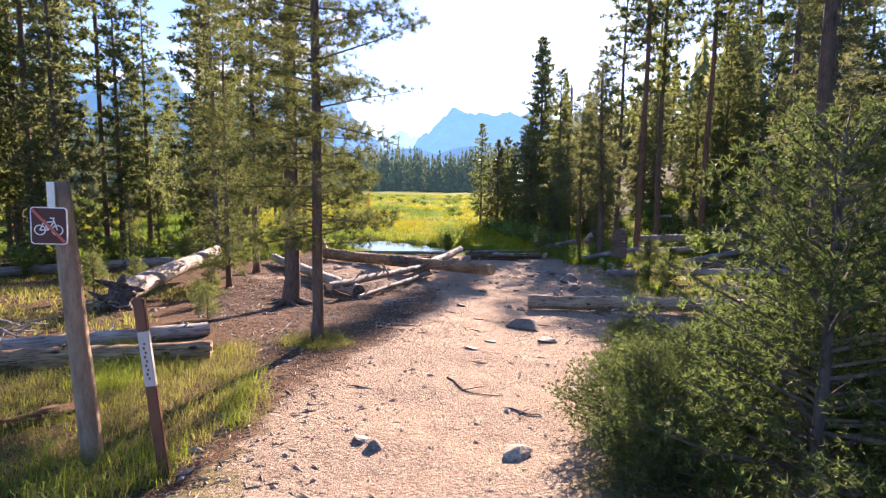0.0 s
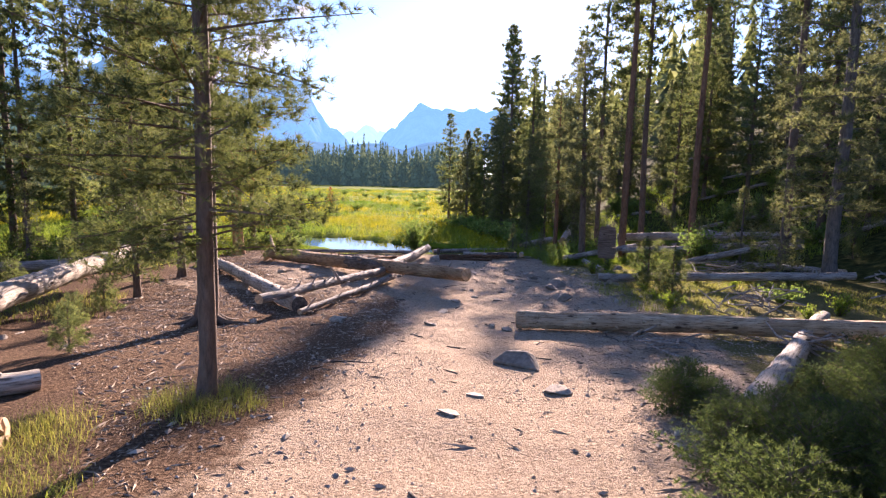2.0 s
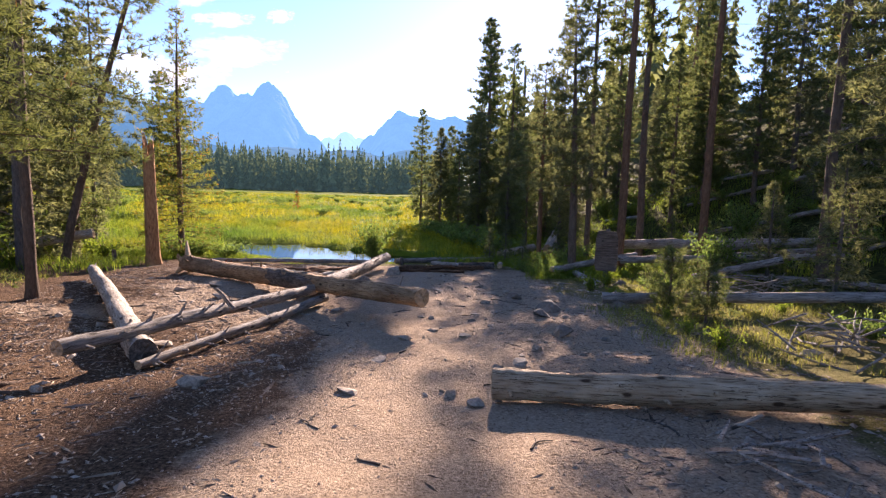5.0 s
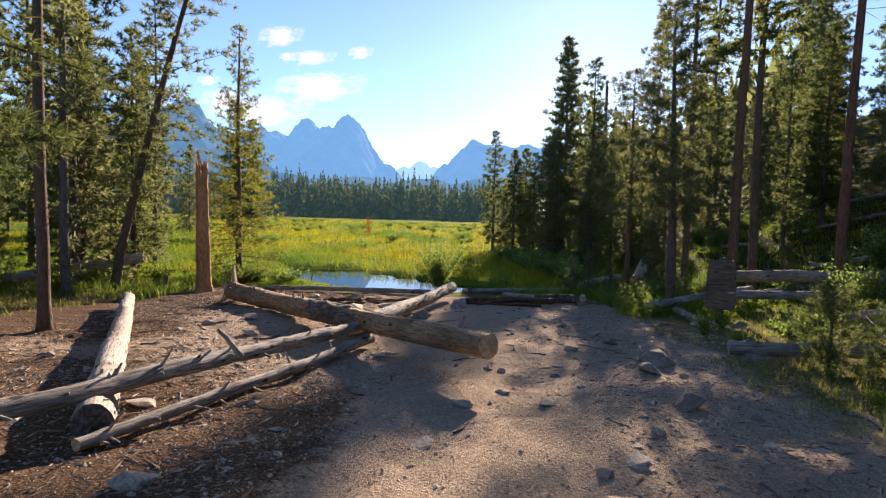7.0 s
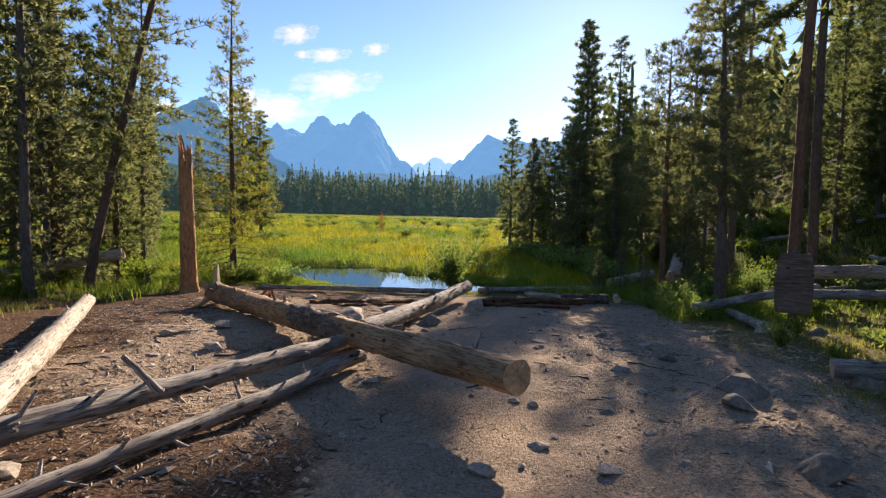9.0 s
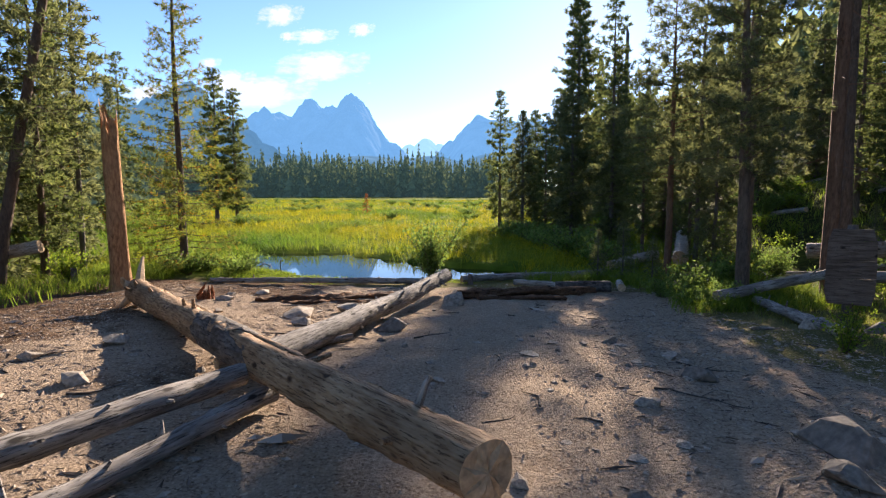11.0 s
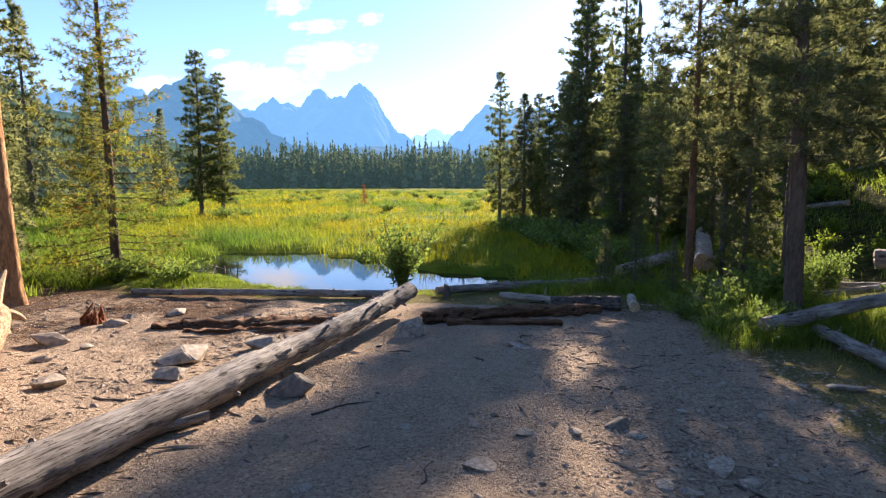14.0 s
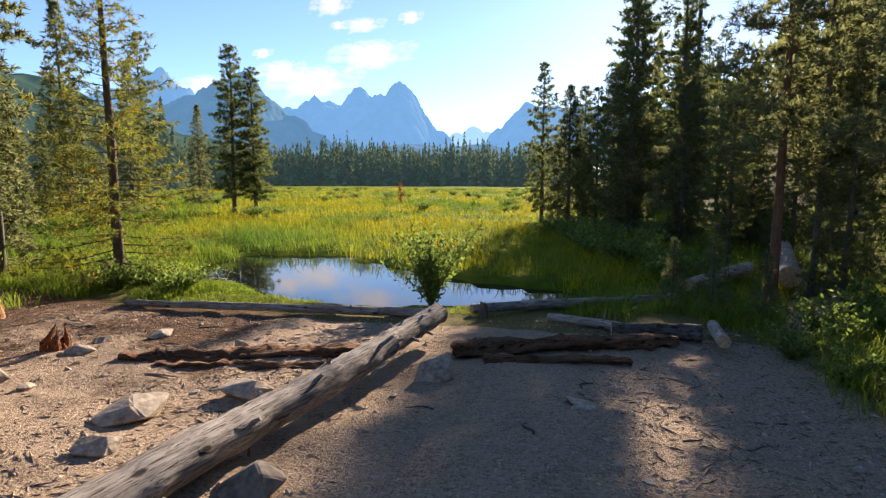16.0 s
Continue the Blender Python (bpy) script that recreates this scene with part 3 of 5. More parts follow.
stand(conifer("pine_tree", 5, 11, 0.11, 0.22, 1.5, NEEDLES_DARK, PINE_BARK, "pine leaning over toward the meadow", 80, 0.18, 0.026, 9, 0.11, lean=(0.3, -0.03)), -8.0, 21.9, 0.0)
stand(conifer("pine_tree", 6, 7.5, 0.12, 0.3, 1.3, NEEDLES_DARK, PINE_BARK, "dark broad-crowned pine at the edge of the clearing", 95, 0.14, 0.013, 17, 0.065, lean=(-0.03, 0.0)), 6.15, 22.0, 0.0)
stand(conifer("pine_tree", 7, 12.6, 0.13, 0.1, 1.5, NEEDLES_DARK, GREY_BARK, "tall airy pine standing above its neighbours", 190, 0.24, 0.055, 9, 0.1), 8.75, 53.0, 0.0, 1.3)
stand(conifer("pine_tree", 10, 7.2, 0.09, 0.34, 1.75, NEEDLES_DARK, RED_BARK, "slim red-barked pine over a bleached log", 100, 0.16, 0.02, 11, 0.09, dead=8), 6.35, 26.6, 0.0)
stand(conifer("pine_tree", 14, 13, 0.15, 0.12, 2.0, NEEDLES_DARK, GREY_BARK, "big dark pine above the fallen logs", 120, 0.17, 0.022, 10, 0.085, dead=10), 10.2, 15.4, 0.0)
stand(conifer("dead_sapling", 8, 1.5, 0.02, 0.05, 0.45, NEEDLES_RED, PINE_BARK, "small dead conifer with red needles", 30, 0.1, 0.02, 8, 0.07, "young"), -17.0, 39.0, 0.0)
stand(conifer("dead_sapling", 9, 1.9, 0.02, 0.05, 0.5, NEEDLES_RED, PINE_BARK, "reddish dead young conifer out in the meadow", 26, 0.12, 0.03, 7, 0.08, "spruce"), -9.0, 66.0, 0.0)

stand(conifer("spruce_tree", 15, 9.2, 0.11, 0.03, 1.7, NEEDLES_DARK, GREY_BARK, "dark dense spruce crowding the path", 150, 0.085, 0.011, 9, 0.05, "spruce"), 4.6, 3.6, 0.0)

tall = [
    conifer("pine_tree", 11, 17, 0.115, 0.4, 1.7, NEEDLES, PINE_BARK, "tall slim lodgepole pine with bare lower trunk", 90, 0.25, 0.06, 8, 0.16, dead=24),
    conifer("pine_tree", 12, 19, 0.125, 0.48, 1.8, NEEDLES, RED_BARK, "tall pine with reddish bark and high crown", 84, 0.25, 0.06, 8, 0.16, dead=26),
    conifer("pine_tree", 13, 15, 0.1, 0.22, 1.6, NEEDLES_DARK, GREY_BARK, "dark pine with dead twigs on its trunk", 100, 0.24, 0.058, 8, 0.15, dead=18),
]
full = [
    conifer("pine_tree", 21, 10, 0.12, 0.1, 1.7, NEEDLES, PINE_BARK, "full green pine branched close to the ground", 135, 0.2, 0.045, 9, 0.13),
    conifer("spruce_tree", 22, 9, 0.11, 0.04, 1.6, NEEDLES_DARK, GREY_BARK, "dark full spruce branched to the ground", 165, 0.19, 0.045, 9, 0.13, "spruce"),
    conifer("pine_tree", 23, 12, 0.13, 0.16, 1.8, NEEDLES, PINE_BARK, "broad green pine with uneven crown", 130, 0.21, 0.048, 9, 0.135, dead=6),
]
broad = [
    conifer("pine_tree", 25, 8.4, 0.12, 0.05, 1.75, NEEDLES_DARK, GREY_BARK, "dense dark pine with a broad bushy crown", 190, 0.17, 0.03, 11, 0.085, dead=4),
    conifer("spruce_tree", 26, 7.6, 0.12, 0.03, 1.7, NEEDLES_DARK, GREY_BARK, "dense dark spruce with a broad pointed crown", 200, 0.16, 0.032, 11, 0.085, "spruce"),
    conifer("pine_tree", 27, 9.5, 0.13, 0.1, 1.6, NEEDLES, PINE_BARK, "thick green pine with clumped branches", 180, 0.18, 0.03, 11, 0.085, dead=6),
]
small = [
    conifer("fir_sapling", 31, 1.6, 0.025, 0.02, 0.74, NEEDLES_FIR, GREY_BARK, "young green fir sapling in the undergrowth", 115, 0.04, 0.0056, 15, 0.029, "young"),
    conifer("spruce_sapling", 32, 2.4, 0.035, 0.04, 0.7, NEEDLES_DARK, GREY_BARK, "small dark spruce on the forest floor", 70, 0.1, 0.015, 8, 0.06, "spruce"),
    conifer("pine_sapling", 33, 1.15, 0.02, 0.1, 0.45, NEEDLES, PINE_BARK, "small bright green pine sapling in grass", 34, 0.12, 0.008, 14, 0.045, "young"),
    conifer("fir_sapling", 34, 0.72, 0.02, 0.02, 0.62, NEEDLES_FIR, GREY_BARK, "low spreading young fir beside a log", 76, 0.042, 0.0056, 14, 0.029, "young"),
]
PLACED = {}


def plant(kinds, k, x, y, s=1.0, turn=None, label=""):
    """The first of a kind is moved into place, later ones are copies."""
    proto = kinds[k]
    turn = random.uniform(0, 6.28) if turn is None else turn
    if id(proto) not in PLACED:
        PLACED[id(proto)] = True
        return stand(proto, x, y, turn, s)
    return another(proto, x, y, turn, s, label)


# trees that mark the edges of the clearing
for kinds, k, x, y, s in (
    (tall, 0, -5.3, 15.9, 0.75), (tall, 2, -8.2, 20.5, 0.95), (tall, 1, -9.3, 22.6, 0.95), (tall, 2, -9.4, 26.2, 0.7), (full, 0, -9.0, 24.4, 0.75),
    (tall, 1, 7.5, 21.7, 0.95), (tall, 2, 7.2, 27.0, 0.62), (tall, 0, 7.7, 25.2, 0.85), (tall, 1, 9.6, 21.0, 0.9), (tall, 0, 8.9, 23.6, 1.0),
    (broad, 1, 3.85, 42.0, 0.84), (full, 0, 2.7, 43.4, 0.76), (full, 0, 4.9, 40.5, 0.6), (full, 1, 7.4, 26.3, 0.5), (broad, 0, 5.6, 37.0, 0.8), (full, 2, 6.5, 29.5, 0.42), (broad, 2, 4.9, 45.5, 0.72),
    (full, 2, 7.3, 37.0, 0.86), (broad, 0, 8.3, 33.0, 0.5), (full, 0, 8.1, 39.5, 0.86), (full, 2, 8.3, 51.0, 1.25), (broad, 0, 6.6, 47.5, 0.95),
    (broad, 2, 9.0, 43.0, 0.9), (full, 2, 11.6, 46.0, 0.75), (full, 0, 8.2, 30.2, 0.5), (broad, 0, 6.4, 33.2, 0.62), (full, 2, 12.2, 50.5, 0.8), (broad, 1, 13.2, 47.0, 0.85), (broad, 0, 14.0, 42.0, 0.7), (broad, 1, 15.5, 36.0, 0.8), (broad, 2, 14.6, 30.0, 0.8), (broad, 0, 16.5, 33.0, 0.9),
):
    plant(kinds, k, x, y, s)
for kinds, k, x, y, s in (
    (broad, 2, -16.2, 49.4, 1.08), (broad, 2, -15.0, 49.9, 0.95), (tall, 0, 4.7, 6.9, 0.8), (tall, 0, 7.6, 8.6, 0.9), (full, 0, 8.2, 5.6, 1.0), (full, 0, 6.4, 5.2, 0.9),
    (full, 1, -25.6, 47.0, 1.4), (full, 0, -24.5, 44.0, 0.55), (full, 1, -22.0, 40.0, 0.45),
):
    plant(kinds, k, x, y, s)

rng_t = random.Random(7)


def scatter(count, box, kinds, weights, smin, smax, gap, keep=lambda x, y: True):
    spots = []
    tries = 0
    while len(spots) < count and tries < count * 60:
        tries += 1
        x, y = rng_t.uniform(box[0], box[1]), rng_t.uniform(box[2], box[3])
        if not keep(x, y) or any(math.hypot(x - a, y - b) < gap for a, b in spots):
            continue
        spots.append((x, y))
        k = rng_t.choices(range(len(weights)), weights)[0]
        plant(kinds, k, x, y, rng_t.uniform(smin, smax), rng_t.uniform(0, 6.28))


def off_sun(x, y):
    """Clear of the gap through which the low sun reaches the path."""
    return x > 9.5 + max(0, y - 30) * 0.12 and (math.atan2(x - 0.5, y - 4) > radians(19) or y > 75) and not 2.2 < x - 0.216 * y < 5.2


scatter(12, (-26, -9.5, 9, 27), tall, (3, 2, 3), 0.75, 1.1, 1.7)
scatter(19, (-20, -8.6, 11, 27), full, (3, 2, 3), 0.6, 1.1, 1.6)
scatter(12, (-46, -25, 34, 62), full, (2, 4, 2), 0.8, 1.4, 2.5)
scatter(17, (9.5, 28, 8, 50), tall, (3, 3, 3), 0.8, 1.15, 2.0, off_sun)
scatter(24, (9.5, 28, 14, 58), full, (3, 2, 3), 0.6, 1.1, 2.2, off_sun)
scatter(8, (8.5, 20, 46, 70), full, (2, 3, 2), 0.5, 0.75, 2.5, lambda x, y: x > 7 + (y - 48) * 0.12)

# young firs crowding the path
for x, y, s, k in ((2.1, 2.75, 1.25, 0), (1.35, 3.2, 0.5, 0), (3.1, 4.5, 0.65, 0), (2.2, 4.1, 0.42, 0), (3.9, 5.3, 0.8, 0), (3.1, 3.4, 1.2, 0), (2.2, 5.3, 0.35, 0), (4.4, 6.4, 0.7, 0), (2.75, 1.8, 1.35, 0), (1.75, 3.6, 0.5, 0), (4.0, 4.3, 1.1, 0), (2.6, 3.9, 0.6, 0), (2.6, 5.0, 0.4, 0), (3.0, 5.3, 0.42, 0), (2.4, 4.6, 0.4, 0), (3.4, 5.9, 0.45, 0), (3.5, 4.9, 0.6, 0), (3.3, 2.5, 1.45, 0), (1.4, 3.0, 0.75, 3), (1.35, 3.9, 0.7, 3), (1.75, 4.5, 0.7, 3),
                   (2.0, 5.4, 0.55, 3), (2.35, 5.7, 0.5, 3), (2.2, 6.5, 0.42, 3), (2.65, 5.35, 0.6, 3), (3.25, 5.7, 0.55, 3), (3.6, 6.2, 0.6, 3), (4.05, 6.8, 0.6, 3), (3.8, 5.6, 0.8, 3), (4.5, 7.3, 0.6, 3), (2.2, 5.0, 0.65, 3), (2.45, 6.75, 0.45, 3), (2.4, 6.3, 0.4, 3), (3.35, 6.45, 0.5, 3), (4.5, 6.5, 0.8, 3),
                   (4.7, 24.8, 0.6, 1), (4.3, 25.6, 0.5, 1), (5.1, 23.9, 0.45, 1), (-10.9, 21.5, 1.0, 1), (-9.5, 17.0, 0.9, 1), (5.5, 14.8, 0.95, 2), (5.75, 14.1, 0.8, 2), (-4.3, 9.9, 0.4, 2), (-4.7, 11.4, 0.5, 2), (-7.2, 11.5, 0.7, 2), (-6.9, 12.6, 0.6, 2), (-3.6, 8.6, 0.45, 2)):
    plant(small, k, x, y, s)


def far_forest(name, seed, count, spot, hmin, hmax, label, material=FAR_TREES):
    """A far wood: many ragged spires in one mesh."""
    rng = np.random.default_rng(seed)
    out = []
    for _ in range(count):
        x, y = spot(rng)
        h = hmin + (hmax - hmin) * rng.random() ** 1.6 * (0.55 + 0.45 * math.sin(x * 0.043 + 1.3 * math.sin(x * 0.017)) ** 2)
        w = h * rng.uniform(0.09, 0.16)
        n = 46
        u = rng.random(n) ** 0.8
        az = rng.uniform(0, 6.28, n)
        ln = w * (1 - u) + 0.25
        top = np.stack([x + 0 * u, y + 0 * u, gz(x, y) + h * (0.06 + 0.94 * u)], -1)
        tip = top + np.stack([np.cos(az) * ln, np.sin(az) * ln, -0.12 * h * (1 - u) - 0.25], -1)
        side = np.stack([-np.sin(az), np.cos(az), 0 * az], -1) * (0.6 * ln + 0.18)[:, None]
        out.append(np.stack([top + [0, 0, 0.09 * h * 0.5], tip - side, tip + side], 1))
    ob = new(name, triangles(name, np.concatenate(out), material))
    return tagged(ob, label, "forest", kind="stuff")


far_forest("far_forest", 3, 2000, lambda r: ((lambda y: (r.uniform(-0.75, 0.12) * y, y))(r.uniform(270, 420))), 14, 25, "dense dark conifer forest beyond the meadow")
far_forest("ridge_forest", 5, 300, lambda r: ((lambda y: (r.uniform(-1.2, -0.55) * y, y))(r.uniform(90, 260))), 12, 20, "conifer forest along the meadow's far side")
far_forest("edge_forest", 6, 160, lambda r: ((lambda y: (r.uniform(14, 50) + (y - 60) * 0.12, y))(r.uniform(75, 260))), 12, 20, "conifer forest on the slope above the meadow", NEEDLES_DARK)


def blades(rng, xs, ys, per, h, w, spread):
    n = len(xs)
    x, y = np.repeat(xs, per) + rng.normal(0, spread, n * per), np.repeat(ys, per) + rng.normal(0, spread, n * per)
    z = ground_z(x, y)
    az = rng.uniform(0, 6.28, n * per)
    hh = h * rng.uniform(0.5, 1.25, n * per) * np.repeat(rng.uniform(0.7, 1.2, n), per)
    bend = rng.uniform(0.2, 1.7, n * per) * hh
    b = np.stack([x, y, z - 0.02], -1)
    side = np.stack([-np.sin(az), np.cos(az), 0 * az], -1) * w / 2
    out = np.stack([np.cos(az), np.sin(az), 0 * az], -1)
    mid = b + out * (bend * 0.3)[:, None] + np.array([0, 0, 1]) * (hh * 0.6)[:, None]
    tip = b + out * bend[:, None] + np.array([0, 0, 1]) * hh[:, None]
    return np.concatenate([np.stack([b - side, b + side, mid + side * 0.7], 1), np.stack([b - side, mid + side * 0.7, mid - side * 0.7], 1), np.stack([mid - side * 0.7, mid + side * 0.7, tip], 1)])


def grass_patch(name, seed, count, box, per, h, w, spread, material, label, keep=None):
    rng = np.random.default_rng(seed)
    x, y = rng.uniform(box[0], box[1], count * 3), rng.uniform(box[2], box[3], count * 3)
    ok = np.ones(len(x), bool) if keep is None else keep(x, y)
    ok &= (pond(x, y) < 0.2) & (side_trail(x, y) > 0.35)
    x, y = x[ok][:count], y[ok][:count]
    ob = new(name, triangles(name, blades(rng, x, y, per, h, w, spread), material))
    return tagged(ob, label, "grass", kind="stuff")


def left_bank(x, y):
    edge = np.interp(y, [0, 3, 6, 8], [-0.95, -1.15, -1.75, -3.4])
    return (x < edge + 0.35 * vnoise(x, y, 0.8, 13)) & (vnoise(x, y, 0.9, 14) > -0.15)


grass_patch("grass", 1, 1700, (-4.5, -0.7, 1.2, 6.4), 16, 0.125, 0.0036, 0.075, GRASS, "long green and straw grass along the path", left_bank)
grass_patch("grass", 11, 300, (-4.5, -0.9, 1.2, 6.4), 22, 0.19, 0.0045, 0.06, GRASS_GREEN, "lush green tufts among straw grass", lambda x, y: left_bank(x, y) & (vnoise(x, y, 0.9, 24) > 0.15))
grass_patch("grass", 2, 90, (-1.95, -0.95, 6.2, 7.1), 16, 0.14, 0.004, 0.07, GRASS, "grass tuft round the foot of a pine", lambda x, y: np.hypot(x + 1.46, y - 6.7) < 0.42)
grass_patch("grass", 3, 1500, (-12, -3.4, 7, 20), 9, 0.16, 0.01, 0.1, GRASS, "dry yellow grass under the trees", lambda x, y: (x < np.interp(y, [7, 12, 15, 20], [-4.2, -4.9, -6.0, -6.8])) & (vnoise(x, y, 1.5, 15) > -0.1))
grass_patch("grass", 4, 1300, (4.2, 9.5, 11, 21), 9, 0.13, 0.009, 0.1, GRASS, "sunlit yellow grass beside the fallen logs", lambda x, y: vnoise(x, y, 1.3, 16) > -0.1)
grass_patch("grass", 5, 900, (-9, 5.5, 24.3, 26.5), 10, 0.24, 0.012, 0.08, GRASS_GREEN, "green grass on the pond bank", lambda x, y: (vnoise(x, y, 1.1, 17) > -0.4) & ((x < -4.2) | (x > 2.4)))
grass_patch("grass", 15, 900, (-4.4, 2.6, 24.2, 26.6), 9, 0.085, 0.009, 0.07, GRASS_GREEN, "short green grass by the water", lambda x, y: vnoise(x, y, 1.1, 17) > -0.5)
grass_patch("grass", 6, 700, (3.9, 7.5, 20.5, 25), 10, 0.3, 0.012, 0.08, GRASS_GREEN, "shaded grass at the wood's edge", lambda x, y: x > 4.4 + 0.3 * vnoise(x, y, 0.8, 18))
grass_patch("sedge", 7, 4700, (-22, 9, 26, 44), 8, 0.4, 0.018, 0.14, SEDGE, "bright green sedge in the wet meadow", lambda x, y: (y > 28.2) | (x < -5.5) | (x > 2.6))
grass_patch("sedge", 8, 3600, (-34, 16, 40, 75), 8, 0.38, 0.04, 0.3, SEDGE, "yellow-green sedge of the open meadow", lambda x, y: x < 8.5 + (y - 30) * 0.12)
grass_patch("sedge", 9, 3000, (-75, 26, 70, 170), 7, 0.42, 0.12, 0.7, SEDGE, "yellow-green sedge far across the meadow", lambda x, y: x < 8.5 + (y - 30) * 0.12)
grass_patch("grass", 12, 1400, (7.2, 17, 18, 38), 8, 0.3, 0.016, 0.14, GRASS_GREEN, "green undergrowth on the wooded slope", lambda x, y: vnoise(x, y, 1.6, 26) > -0.3)
grass_patch("grass", 10, 2800, (-20, -6.2, 20, 32), 9, 0.3, 0.014, 0.12, GRASS_GREEN, "lush green grass between meadow and trees")


def shrub(name, seed, h, spread, stems, leaves, size, material, label):
    rng = np.random.default_rng(seed)
    root = thing(name, Matrix(), label, "shrub")
    sticks, cen, dv = [], [], []
    for k in range(stems):
        az, ln = rng.uniform(0, 6.28), h * rng.uniform(0.6, 1.1)
        out = spread * rng.uniform(0.1, 1)
        t = np.linspace(0, 1, 5)
        p = np.stack([math.cos(az) * out * t ** 1.4, math.sin(az) * out * t ** 1.4, ln * t - 0.03], -1) + rng.normal(0, 0.02, (5, 3)) * t[:, None]
        sticks.append(tube(p[[0, 2, 4]], [0.011, 0.007, 0.003], 3, False))
        s = rng.uniform(0.2, 1, leaves)
        cen.append(np.stack([np.interp(s, t, p[:, i]) for i in range(3)], -1) + rng.normal(0, 0.05 * h, (leaves, 3)))
        dv.append(unit(rng.normal(0, 1, (leaves, 3)) + [0, 0, 0.6]))
    v, f = join(sticks)
    tagged(part("stem_clump", mesh_of("stem_clump", v, f, PINE_BARK), PINE_BARK, root), kind="stuff")
    c, d = np.concatenate(cen), np.concatenate(dv)
    side = unit(np.cross(d, rng.normal(size=d.shape))) * size * 0.22
    tip = c + d * size
    mid = c + d * size * 0.5
    tri = np.concatenate([np.stack([c, mid - side, mid + side], 1), np.stack([mid - side, tip, mid + side], 1)])
    part("foliage", triangles("foliage", tri, material), material, root)
    return root


willows = [
    shrub("willow_bush", 41, 1.2, 0.8, 30, 85, 0.085, WILLOW, "light green willow bush at the pond's edge"),
    shrub("willow_bush", 42, 0.62, 1.0, 26, 44, 0.105, WILLOW, "rounded willow bush in the meadow"),
    shrub("willow_bush", 43, 0.6, 0.5, 18, 38, 0.075, GRASS_GREEN, "low leafy green bush"),
]
plant(willows, 0, 0.2, 24.9, 1.1)
for x, y, s in ((-4.6, 25.2, 0.8), (-5.2, 26.0, 0.9), (-6.0, 25.4, 0.8), (3.9, 33.0, 1.3), (4.4, 30.5, 1.4), (3.6, 36.0, 1.3), (4.9, 28.2, 1.2), (2.9, 38.5, 1.2), (5.6, 23.3, 0.7), (5.1, 22.6, 0.6), (6.4, 23.6, 0.9), (6.6, 22.7, 0.8), (7.2, 24.4, 1.0), (8.0, 21.8, 0.8), (4.9, 21.3, 0.5), (5.3, 20.6, 0.45), (4.75, 22.2, 0.5), (5.6, 21.4, 0.6), (-6.9, 26.6, 0.9), (-5.9, 26.3, 0.7)):
    plant(willows, rng_t.choice((1, 1, 2)), x, y, s)
scatter(170, (-60, 14, 36, 150), willows, (0, 9, 2), 0.45, 1.3, 1.3, lambda x, y: x < 5 + (y - 30) * 0.12 and abs(x + 15.7) > 1)
scatter(46, (7.5, 17, 19, 37), willows, (1, 2, 6), 0.6, 1.2, 0.75)
scatter(30, (8, 18, 14, 38), small, (0, 4, 2), 0.5, 1.2, 0.9, lambda x, y: abs(x - 0.216 * y - 3.7) > 1.2)
scatter(14, (4.6, 8.5, 11, 20), willows, (0, 1, 5), 0.4, 0.7, 0.8)
scatter(22, (-14, -7.5, 12, 26), willows, (1, 2, 5), 0.6, 1.3, 1.0)

# ---- fallen logs ----


AXES = {}


